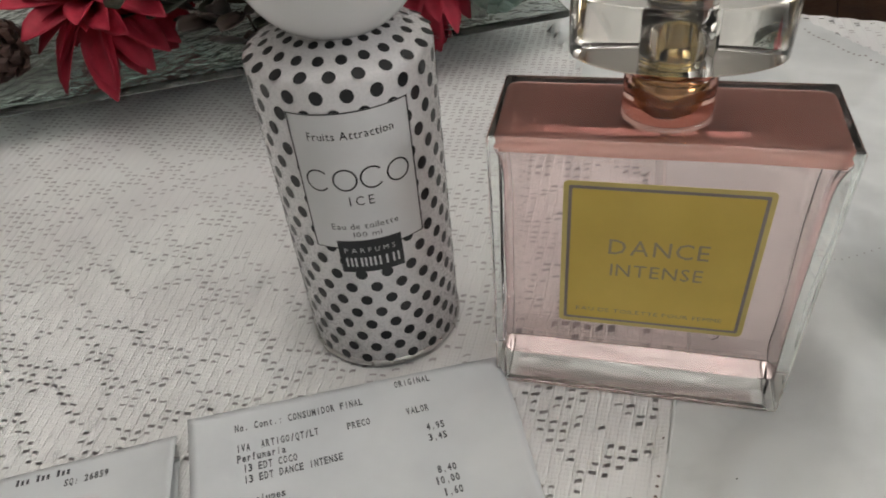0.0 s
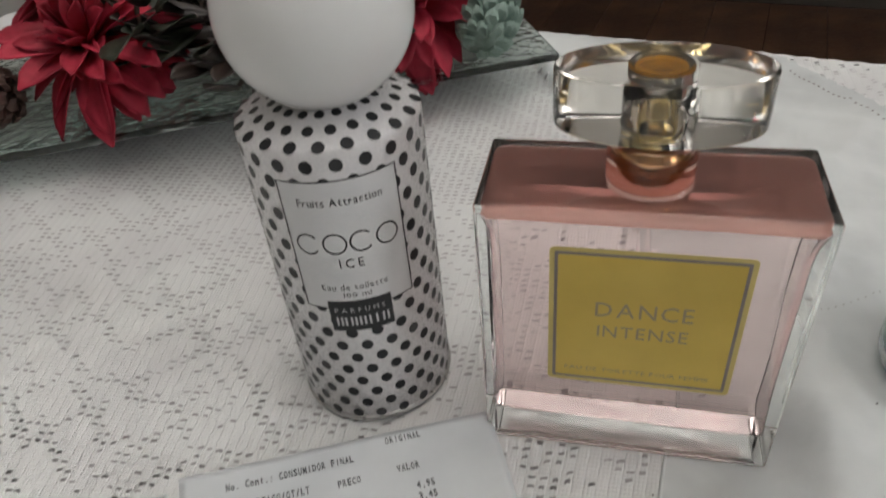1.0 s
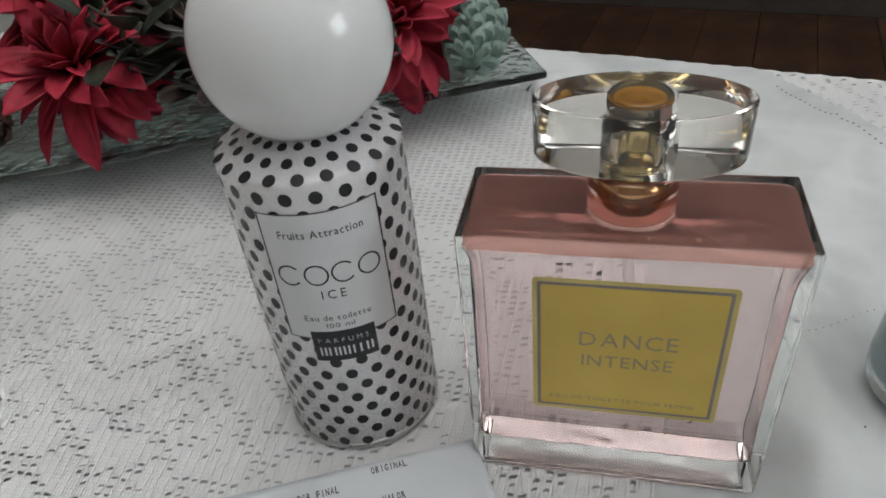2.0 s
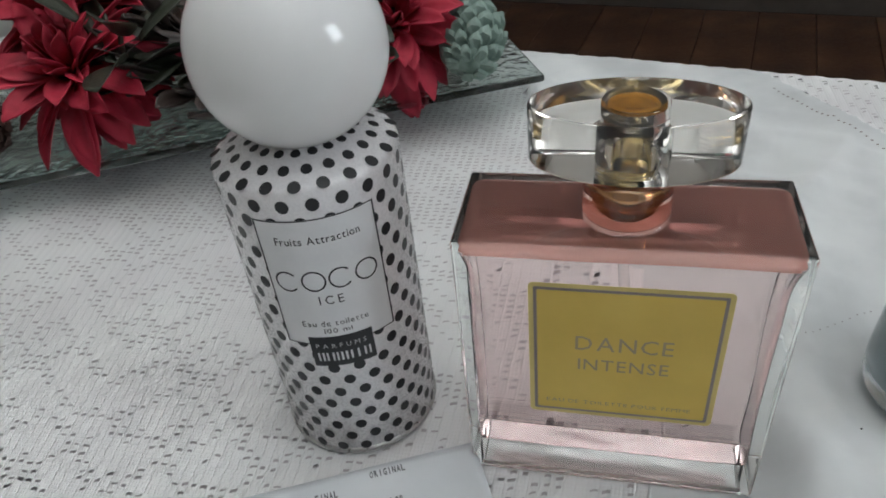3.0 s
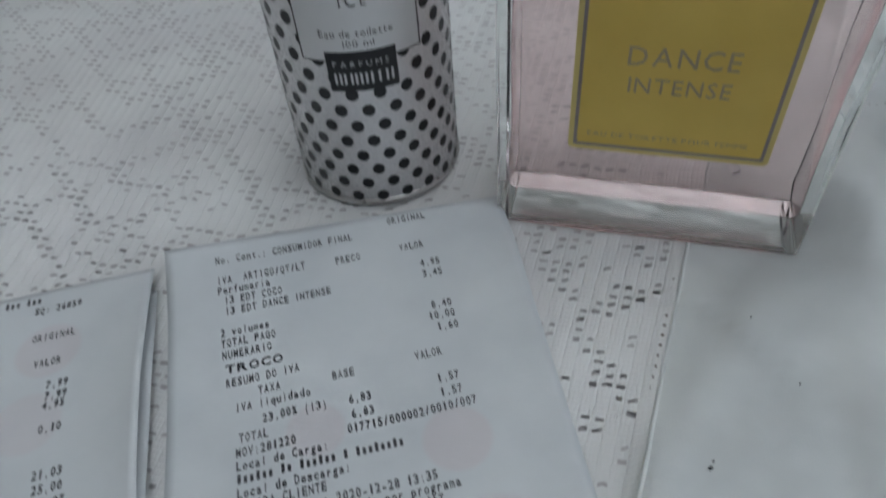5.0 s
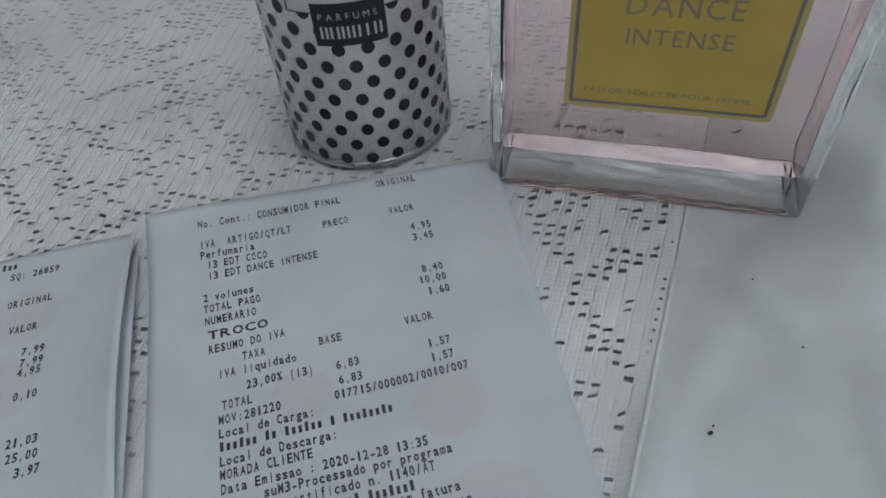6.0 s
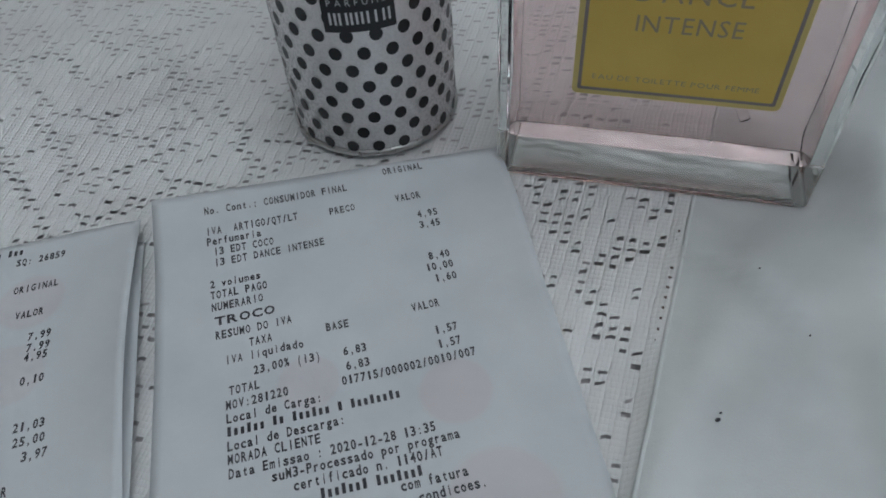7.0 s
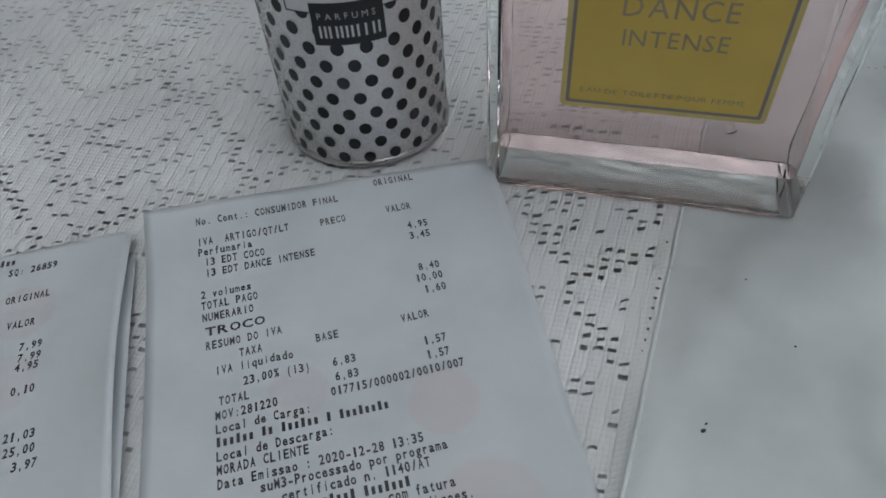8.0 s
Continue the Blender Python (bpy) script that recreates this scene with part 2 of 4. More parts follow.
def lathe_bm(profile, steps=48, sx=1.0, sy=1.0, loop=False):
    """Turns (radius, height) pairs about z; radius 0 closes in a point; loop joins the last ring to the first."""
    bm = bmesh.new()
    rings = []
    for r, z in profile:
        if r < 1e-9:
            rings.append([bm.verts.new((0, 0, z))])
        else:
            rings.append([bm.verts.new((r * sx * math.cos(a), r * sy * math.sin(a), z)) for a in (2 * math.pi * k / steps for k in range(steps))])
    pairs = list(zip(rings, rings[1:])) + ([(rings[-1], rings[0])] if loop else [])
    for a, b in pairs:
        for k in range(steps):
            q = [a[k % len(a)], a[(k + 1) % len(a)], b[(k + 1) % len(b)], b[k % len(b)]]
            q = [v for i, v in enumerate(q) if v not in q[:i]]
            if len(q) > 2:
                bm.faces.new(q)
    bmesh.ops.recalc_face_normals(bm, faces=bm.faces)
    return bm


def tube_bm(points, radius, steps=10):
    bm = bmesh.new()
    rings = []
    pts = [Vector(p) for p in points]
    for i, p in enumerate(pts):
        d = (pts[min(i + 1, len(pts) - 1)] - pts[max(i - 1, 0)]).normalized()
        side = d.orthogonal().normalized()
        up = d.cross(side)
        rings.append([bm.verts.new(p + radius * (side * math.cos(a) + up * math.sin(a))) for a in (2 * math.pi * k / steps for k in range(steps))])
    for a, b in zip(rings, rings[1:]):
        for k in range(steps):
            bm.faces.new((a[k], a[(k + 1) % steps], b[(k + 1) % steps], b[k]))
    bm.faces.new(rings[0][::-1]); bm.faces.new(rings[-1])
    bmesh.ops.recalc_face_normals(bm, faces=bm.faces)
    return bm


def moved(bm, x, y, z):
    bmesh.ops.translate(bm, verts=bm.verts, vec=(x, y, z))
    return bm


GLYPHS = {}


def glyph(ch, heavy=0.0):
    """Outline of one character of the built-in font: points and faces, and its extent in x."""
    if (ch, heavy) not in GLYPHS:
        cu = bpy.data.curves.new("glyph", "FONT")
        cu.body, cu.resolution_u, cu.offset = ch, 2, heavy
        ob = new("glyph", cu)
        me = bpy.data.meshes.new_from_object(ob.evaluated_get(bpy.context.evaluated_depsgraph_get()))
        pts = [(v.co.x, v.co.y) for v in me.vertices]
        faces = [tuple(p.vertices) for p in me.polygons]
        bpy.data.objects.remove(ob); bpy.data.curves.remove(cu); bpy.data.meshes.remove(me)
        xs = [p[0] for p in pts] or [0, 0.3]
        GLYPHS[ch, heavy] = pts, faces, min(xs), max(xs)
    return GLYPHS[ch, heavy]


NARROW = {".": 0.22, ",": 0.24, ":": 0.22, "l": 0.18, "i": 0.18, "I": 0.20, "1": 0.34, "(": 0.32, ")": 0.32, "/": 0.62, "-": 0.6, "r": 0.60, "t": 0.5, "f": 0.5}
CAP = 0.72   # capital height of the built-in font


def fixed_text(text, pitch, height, bold=0.0):
    """Characters on a fixed pitch, each drawn out to its cell, as points in the plane and faces."""
    pts, faces = [], []
    for k, ch in enumerate(text):
        if ch == " ":
            continue
        p, f, a, b = glyph(ch, 0.028)
        w = pitch * NARROW.get(ch, 0.78) * (1 + bold)
        s = w / max(b - a, 1e-4)
        base = len(pts)
        pts += [(k * pitch + (pitch - w) / 2 + (x - a) * s, y * height / CAP) for x, y in p]
        faces += [tuple(i + base for i in q) for q in f]
    return pts, faces


def flowing_text(text, width, height, gap=0.12):
    """Proportional characters with even gaps, drawn out to the given width."""
    pts, faces, x = [], [], 0.0
    for ch in text:
        if ch == " ":
            x += 0.34
            continue
        p, f, a, b = glyph(ch)
        base = len(pts)
        pts += [(x + q[0] - a, q[1] * height / CAP) for q in p]
        faces += [tuple(i + base for i in q) for q in f]
        x += b - a + gap
    s = width / (x - gap)
    return [(px * s, py) for px, py in pts], faces


def bars(widths, pitch, height):
    """Plain upright bars in place of characters."""
    pts, faces, x = [], [], 0.0
    for w in widths:
        for k in range(w):
            b = len(pts)
            x0, x1, y1 = x + k * pitch + pitch * 0.20, x + k * pitch + pitch * 0.74, height * (0.75 if k % 3 else 1.0)
            pts += [(x0, 0), (x1, 0), (x1, y1), (x0, y1)]
            faces.append((b, b + 1, b + 2, b + 3))
        x += (w + 1) * pitch
    return pts, faces


def printed(name, shape, place, material, parent):
    """Lays flat outlines on a surface by place(x, y) and links them as one part."""
    pts, faces = shape
    me = bpy.data.meshes.new(name)
    me.from_pydata([place(x, y) for x, y in pts], [], faces)
    me.materials.append(material)
    ob = new(name, me)
    ob.parent = parent
    return ob


# ---- room ----
FLOOR = -0.75
X0, X1, Y0, Y1, TOP = -2.4, WX, -2.3, 2.475, 1.85


def wall(name, *box, material=WALL):
    ob = mesh_object(name, box_bm(*box), material, False)
    ob.matrix_basis = ROOM
    return tagged(ob, kind="structure")


wall("wall_west", X0 - 0.12, Y0, FLOOR, X0, Y1, TOP)
wall("wall_south", X0 - 0.12, Y0 - 0.12, FLOOR, X1 + 0.12, Y0, TOP)
wall("wall_north", X0 - 0.12, Y1, FLOOR, X1 + 0.12, Y1 + 0.12, TOP)
wall("wall_east", X1, Y0, FLOOR, X1 + 0.12, WY0, TOP)
wall("wall_east_far", X1, WY1, FLOOR, X1 + 0.12, Y1, TOP)
wall("wall_east_sill", X1, WY0, FLOOR, X1 + 0.12, WY1, WZ0)
wall("wall_east_head", X1, WY0, WZ1, X1 + 0.12, WY1, TOP)
wall("ceiling", X0 - 0.12, Y0 - 0.12, TOP, X1 + 0.12, Y1 + 0.12, TOP + 0.1, material=CEILING)
wall("baseboard", X0, Y1 - 0.022, FLOOR, X1, Y1, FLOOR + 0.06, material=STONE)
# assumed dark facing, kept low so the pale wall above still returns light
wall("dark_facing", X0, Y1 - 0.012, FLOOR + 0.06, X1, Y1, FLOOR + 0.95, material=DARK_WALL)
window = tagged(new("window_1"), "white-painted window in the side wall", kind="structure")
window.matrix_basis = ROOM
for nm, *b in (("window_frame", X1 + 0.03, WY0, WZ0, X1 + 0.05, WY0 + 0.05, WZ1), ("window_frame", X1 + 0.03, WY1 - 0.05, WZ0, X1 + 0.05, WY1, WZ1),
               ("window_frame", X1 + 0.03, WY0 + 0.05, WZ0, X1 + 0.05, WY1 - 0.05, WZ0 + 0.05), ("window_frame", X1 + 0.03, WY0 + 0.05, WZ1 - 0.05, X1 + 0.05, WY1 - 0.05, WZ1),
               ("mullion", X1 + 0.03, 0.135, WZ0 + 0.05, X1 + 0.05, 0.185, WZ1 - 0.05), ("transom", X1 + 0.032, WY0 + 0.05, 1.02, X1 + 0.048, WY1 - 0.05, 1.06)):
    part(nm, box_bm(*b, bevel=0.004), FRAME_PAINT, window, smooth=False)
part("window_sill", box_bm(X1 - 0.06, WY0 - 0.03, WZ0 - 0.03, X1, WY1 + 0.03, WZ0), FRAME_PAINT, window, smooth=False)
# body for the added fill light, out of view
lamp_thing = thing("added_bowl_lamp", ROOM @ pose(PX, PY, TOP), "added white bowl lamp on three rods, out of view, for fill", "lamp")
part("ceiling_rose", lathe_bm([(0, 0), (0.06, 0), (0.055, -0.02), (0, -0.03)], 32), FRAME_PAINT, lamp_thing)
part("bowl", lathe_bm([(0.20, PZ - TOP + 0.03), (0.195, PZ - TOP), (0.15, PZ - TOP - 0.05), (0.08, PZ - TOP - 0.075), (0, PZ - TOP - 0.08), (0, PZ - TOP - 0.074), (0.08, PZ - TOP - 0.068), (0.145, PZ - TOP - 0.043), (0.188, PZ - TOP + 0.002), (0.194, PZ - TOP + 0.03)], 48, loop=False), LAMP_SHADE, lamp_thing)
for k in range(3):
    a = 2.1 * k
    part("rod", tube_bm([(0.02 * math.cos(a), 0.02 * math.sin(a), -0.02), (0.192 * math.cos(a), 0.192 * math.sin(a), PZ - TOP + 0.02)], 0.004, 8), STEEL, lamp_thing)

# ---- table and cloth ----
TURN = radians(-13.3)
EDGE = 0.268     # distance of the far table edge from the origin
TX, TY = Vector((math.cos(TURN), math.sin(TURN), 0)), Vector((-math.sin(TURN), math.cos(TURN), 0))
LEFT, RIGHT, FRONT = -0.46, 0.36, -0.34
table = thing("table", Matrix.Rotation(TURN, 4, "Z"), "wooden table under a white lace tablecloth", "table")
part("tabletop", box_bm(LEFT, FRONT, -0.030, RIGHT, EDGE - 0.001, -0.0046, 0.002), TABLE_WOOD, table, smooth=False)
# pad added below the lace; its grey lightens what shows through the holes
part("under_pad", box_bm(LEFT + 0.004, FRONT + 0.004, -0.0045, RIGHT - 0.004, EDGE - 0.005, -0.0021, 0.0005), UNDER_PAD, table, "added grey pad that sets how dark the lace holes look", smooth=False)
part("apron", box_bm(LEFT + 0.05, FRONT + 0.05, -0.11, RIGHT - 0.05, EDGE - 0.05, -0.0305), TABLE_WOOD, table, smooth=False)
for lx in (LEFT + 0.03, RIGHT - 0.03):
    for ly in (FRONT + 0.03, EDGE - 0.03):
        part("leg", box_bm(lx - 0.022, ly - 0.022, FLOOR, lx + 0.022, ly + 0.022, -0.0305, 0.004), TABLE_WOOD, table, smooth=False)

CW, CH = 0.0030, 0.0026     # one crochet cell


def weave(u, v):
    """A place of the flat grid on the cloth: the columns fan out a little, away from the middle."""
    return Vector((u + (0.05 + 1.8 * u) * 0.11 * math.tanh(v / 0.11), v, 0))


def edge_x(y):
    return 0.0446 + 0.123 * y      # where the crochet panel is sewn to the plain cotton


# filet chart of the panel's corner, from the bottle's foot towards the front (O: an open square)
CHART = ("OO.OOO..OO.O", ".O.OO....OOO", ".OO..O....O.", "..OOOO.O....", "..OOO......O", "...OO...OOOO", "....OO..OOO.", ".....O.OOO..", "......OOO...",
         "......O.....", "...OO.O...O.", "....O.OO..O.", ".......OO...", "........OO..", "........OOO.", "......O.OOO.", "..........OO", "...........O", "........OO..", "........OO..",
         "...........O", "...........O", "............", "..........O.", "............", "...........O")


def in_lace(x, y):
    far = (x - 0.1111) * 0.849 + (y - 0.2234) * 0.528     # a second panel past the drawn-thread hem
    return (x < edge_x(y) and x < 0.052 - 0.40 * (y - 0.07)) or far > 0.009


def relief(x, y):
    lace = in_lace(x, y)
    z = 0.0007 * noise.noise((x * 9, y * 9, 0.3)) + 0.0003 * noise.noise((x * 34, y * 34, 1.7))
    if not lace:
        fold = noise.noise((x * 16 + y * 5, y * 7 - x * 3, 4.0))
        z += 0.0016 * noise.noise((x * 42, y * 30, 2.2)) + 0.0009 * noise.noise((x * 120, y * 90, 5.2)) + 0.0045 * max(0.0, fold) ** 1.4 + 0.0040 * (1 - abs(noise.noise((x * 15 - y * 4, y * 9, 7.0)))) ** 7 + 0.0016 * (1 - abs(noise.noise((x * 34 + y * 21, y * 26 - x * 12, 3.0)))) ** 9
    z *= min(1.0, max(0.15, (EDGE - x * TY.x - y * TY.y) / 0.05))      # drawn taut towards the far edge
    rim = abs(x - edge_x(y))
    if y < 0.1 and rim < 0.0022:
        z += 0.0009 * (1 - rim / 0.0022)
    z -= 0.0008
    under = max(0.0, min(1.0, (0.012 - max(-0.001 - x, x - 0.070, -0.001 - y, y - 0.028, 0.0)) / 0.012), min(1.0, (0.034 - math.hypot(x + 0.037, y - 0.0195)) / 0.012), min(1.0, (0.032 - math.hypot(x - 0.1205, y - 0.038)) / 0.012))
    return z * (1 - under) - 0.0008 * under


def draped(p):
    """Lays a point of the flat cloth on the table, and past an edge lets it hang."""
    a, b, z = p.dot(TX), p.dot(TY), relief(p.x, p.y)
    for over, axis in ((b - EDGE, 1), (FRONT - b, 1), (LEFT - a, 0), (a - RIGHT, 0)):
        if over > 0:
            z -= over
    wave = 0.0005 * noise.noise((a * 40, 0.0, 2.0))
    q = TX * min(max(a, LEFT - 0.003), RIGHT + 0.003) + TY * min(max(b, FRONT - 0.003), EDGE + 0.003 + wave)
    return (q.x, q.y, z)


def opened(i, j, far):
    """The crochet pattern: which cells are left open."""
    x, y = i * CW, j * CH
    if i > 13:
        return far and (2 * i + j) % 5 < 2 and (i + j // 5) % 4 > 0
    if 2 <= i <= 13 and -len(CHART) - 1 <= j <= -2:
        return CHART[-2 - j][i - 2] == "O"
    if y > 0.112 + 0.02 * math.sin(i * 0.05) and i < 2:
        return (i + j) % 9 != 0
    if noise.noise((i * 0.9, j * 0.9, 8.0)) > 0.36:
        return False
    block = noise.noise((i * 0.06, j * 0.06, 2.0))
    k = abs((i + 5 * (j // 20)) % 20 - 10)
    bands = (j + k) % 7 in (0, 1) or ((j + k) % 7 == 4 and block > 0.10)
    return bands or (j - k) % 16 in (6, 7) or (block < -0.22 and (i + 2 * j) % 5 < 2) or (i > -8 and (i + j // 3) % 6 == 2 and j % 5 < 3)


verts, faces, kinds, index, grid_uv = [], [], [], {}, []


def vert(u, v, key=None):
    if key is not None and key in index:
        return index[key]
    verts.append(draped(weave(u * CW, v * CH)))
    grid_uv.append((u, v))
    if key is not None:
        index[key] = len(verts) - 1
    return len(verts) - 1


rng = random.Random(5)
for i in range(-190, 190):
    for j in range(-158, 142):
        mid = weave((i + 0.5) * CW, (j + 0.5) * CH)
        a, b = mid.dot(TX), mid.dot(TY)
        if not (LEFT - 0.05 < a < RIGHT + 0.05 and FRONT - 0.05 < b < EDGE + 0.06):
            continue
        c = [vert(i + di, j + dj, (i + di, j + dj)) for di, dj in ((0, 0), (1, 0), (1, 1), (0, 1))]
        lace = in_lace(mid.x, mid.y)
        if lace and mid.x > -0.34 and -0.30 < mid.y and b < EDGE - 0.004 and opened(i, j, mid.y > 0.1):
            w, h, lift = rng.uniform(0.22, 0.35), rng.uniform(0.11, 0.21) * (1.12 if i > 0 else 1.0), rng.uniform(-0.14, 0.26)
            sx, sy, tilt = rng.uniform(-0.06, 0.06), rng.uniform(-0.10, 0.10), rng.uniform(-0.02, 0.16)
            hole = [vert(i + 0.5 + sx + px * w, j + 0.5 + sy + py * h + k * lift * 0.5 + px * tilt) for px, py, k in ((-1, -1, 0), (0, -1, 1), (1, -1, 0), (1, 1, 0), (0, 1, 1), (-1, 1, 0))]
            low, high = vert(i + 0.5, j), vert(i + 0.5, j + 1)
            outer = [c[0], low, c[1], c[2], high, c[3]]
            for k in range(6):
                faces.append((outer[k], outer[(k + 1) % 6], hole[(k + 1) % 6], hole[k]))
                kinds.append(1)
        else:
            faces.append(tuple(c)); kinds.append(1 if lace else 0)
me = bpy.data.meshes.new("tablecloth")
me.from_pydata(verts, [], faces)
me.materials.append(COTTON); me.materials.append(CROCHET)
uv = me.uv_layers.new(name="stitch_grid")
uv.data.foreach_set("uv", [c for loop in me.loops for c in grid_uv[loop.vertex_index]])
me.polygons.foreach_set("material_index", kinds)
me.polygons.foreach_set("use_smooth", [True] * len(faces))
tablecloth = tagged(new("tablecloth", me), "white cotton tablecloth with crochet lace, spread over the table", "tablecloth")
del verts, faces, kinds, index, grid_uv


def stitches(name, a, b, step, size):
    """A drawn-thread line: small dark patches laid on the cloth to stand for its shaded gaps, side by side between two
    places.
    """
    bm = bmesh.new()
    a, b = Vector((*a, 0)), Vector((*b, 0))
    d = (b - a).normalized(); s = Vector((-d.y, d.x, 0))
    for k in range(int((b - a).length / step)):
        p = a + d * (k * step)
        z = relief(p.x, p.y) + 0.0003
        bm.faces.new([bm.verts.new((p + d * (size * x) + s * (size * y * 1.2) + Vector((0, 0, z)))) for x, y in ((-0.5, -0.3), (0.1, -0.55), (0.5, -0.2), (0.45, 0.35), (-0.1, 0.5), (-0.5, 0.25))])
    ob = part(name, bm, TABLE_WOOD, tablecloth)
    return tagged(ob, kind="stuff")


stitches("drawn_thread_hem", (0.108, 0.2275), (0.165, 0.132), 0.0031, 0.0010)
stitches("drawn_thread_hem", (0.0903, 0.0547), (0.1165, 0.0730), 0.0030, 0.0004)
stitches("edge_stitching", (0.0352, -0.069), (0.0427, -0.008), 0.0027, 0.0007)
part("edge_cord", tube_bm([(edge_x(y) + 0.0006, y, relief(edge_x(y) + 0.0006, y) - 0.0001) for y in (k * 0.006 for k in range(-16, 13))], 0.0005, 6), COTTON, tablecloth)
for sx, sy, sr in ((0.0492, -0.0583, 0.00048), (0.0497, -0.0568, 0.00025), (0.066, -0.037, 0.00022), (0.057, -0.024, 0.0002), (0.0975, 0.0205, 0.0003)):
    speck = mesh_object("speck", lathe_bm([(0, 0.0003), (sr * 0.8, 0.0002), (sr, 0.0)], 8, 1.2, 0.8), BLACK)
    speck.matrix_basis = pose(sx, sy, relief(sx, sy) + 0.0001, 0, 0, 35)
    tagged(speck, "tiny black speck lying on the white tablecloth", "speck", "specks on the cloth")


# ---- white spray bottle with black dots ----
CR = 0.0213
can = thing("perfume_bottle", pose(-0.0370, 0.0195, 0.0), "white cylindrical perfume bottle with black dots and a ball cap", "perfume bottle")
SHOULDER = [(CR, 0.0825), (CR, 0.0838), (CR - 0.0002, 0.0849), (CR - 0.0008, 0.0857), (CR - 0.0018, 0.0862), (CR - 0.0050, 0.0874), (0.0130, 0.0889), (0.0105, 0.0897)]
part("body", lathe_bm([(0, 0.0006), (0.019, 0.0006), (0.0203, 0.0012), (CR, 0.0024)] + SHOULDER + [(0, 0.0905)], 96), PEARL, can)
part("base_rim", lathe_bm([(0.0195, 0.0), (0.0212, 0.0), (0.0217, 0.0006), (0.0217, 0.0014), (0.0212, 0.0019), (0.0195, 0.0019)], 96, loop=True), STEEL, can)
BALL, BZ = 0.0210, 0.1077
part("cap", moved(lathe_bm([(0.0, BZ + BALL)] + [(BALL * math.sin(a), BZ + BALL * math.cos(a)) for a in (math.pi * k / 48 for k in range(1, 42))] + [(0.0085, BZ - BALL * 0.905), (0.0, BZ - BALL * 0.905)], 96), 0.0012, 0.0003, 0), WHITE_GLOSS, can, "glossy white ball cap")
part("neck_ring", lathe_bm([(0.0090, 0.0895), (0.0105, 0.0896), (0.0106, 0.0912), (0.0090, 0.0913)], 64, loop=True), WHITE_GLOSS, can)
MID = radians(-69.0)     # middle of the label, as an angle round the bottle


def on_can(x, z, lift=0.0):
    a = MID + x / CR
    return ((CR + lift) * math.cos(a), (CR + lift) * math.sin(a), z)


def curved_patch(x0, z0, x1, z1, lift, n=24):
    bm = bmesh.new()
    low = [bm.verts.new(on_can(x0 + (x1 - x0) * k / n, z0, lift)) for k in range(n + 1)]
    high = [bm.verts.new(on_can(x0 + (x1 - x0) * k / n, z1, lift)) for k in range(n + 1)]
    for k in range(n):
        bm.faces.new((low[k], low[k + 1], high[k + 1], high[k]))
    return bm


# the printed dots: staggered rows up the side and over the shoulder
LW, LZ0, LZ1 = 0.0137, 0.0425, 0.0786
bm = bmesh.new()
ROUND = 21
for row in range(24):
    s = 0.0034 + row * 0.00437
    if s < 0.0825:
        r, z, tilt, size = CR, s, 0.0, 0.00150
    else:
        left, r, z, tilt = s - 0.0825, CR, 0.0825, 0.0
        for (ra, za), (rb, zb) in zip(SHOULDER, SHOULDER[1:]):
            step = math.hypot(rb - ra, zb - za)
            tilt = math.atan2(ra - rb, zb - za)
            if left <= step:
                r, z = ra + (rb - ra) * left / step, za + (zb - za) * left / step
                break
            left -= step
        else:
            continue
        size = 0.00150 * (0.62 + 0.38 * (r / CR) ** 2)
    for k in range(ROUND):
        a = MID + 2 * math.pi * (k + 0.5 * (row % 2) - 0.08 + 0.018 * max(0, row - 8)) / ROUND
        x = (((a - MID + math.pi) % (2 * math.pi)) - math.pi) * CR
        if r == CR and abs(x) < LW - 0.0017 and LZ0 + 0.0017 < z < LZ1 - 0.0017:
            continue
        ring = []
        for q in range(14):
            dx, dy = size * math.cos(q * math.pi / 7), size * 1.08 * math.sin(q * math.pi / 7)
            rr, zz, aa = r - dy * math.sin(tilt), z + dy * math.cos(tilt), a + dx / max(r, 0.01)
            ring.append(bm.verts.new(((rr + 0.00007) * math.cos(aa), (rr + 0.00007) * math.sin(aa), zz + 0.00007 * math.sin(tilt))))
        bm.faces.new(ring)
tagged(part("printed_dots", bm, BLACK, can, "small black printed dots"), kind="stuff")
can_label = part("label", curved_patch(-LW, LZ0, LW, LZ1, 0.00012), LABEL_WHITE, can, "white label with thin black outline")
T = 0.00030
for x0, z0, x1, z1 in ((-LW, LZ0, -LW + T * 1.3, LZ1), (LW - T * 1.3, LZ0, LW, LZ1), (-LW, LZ1 - T, LW, LZ1), (-LW, LZ0, LW, LZ0 + T)):
    part("outline", curved_patch(x0, z0, x1, z1, 0.00018), BLACK, can_label)
brand_plate = part("brand_plate", curved_patch(-0.0080, 0.0351, 0.0074, 0.0449, 0.00022), BLACK, can, "black plate across the label's foot")
for name, text, x0, z0, w, h, gap in (("print", "Fruits Attraction", -0.0095, 0.0722, 0.0188, 0.0021, 0.12), ("print", "ICE", -0.0030, 0.0550, 0.0056, 0.0026, 0.35),
                                      ("print", "Eau de toilette", -0.0084, 0.0483, 0.0157, 0.0018, 0.14), ("print", "100 ml", -0.0036, 0.0460, 0.0066, 0.0015, 0.14)):
    printed(name, flowing_text(text, w, h, gap), lambda x, y, x0=x0, z0=z0: on_can(x0 + x, z0 + y, 0.0002), BLACK, can_label)


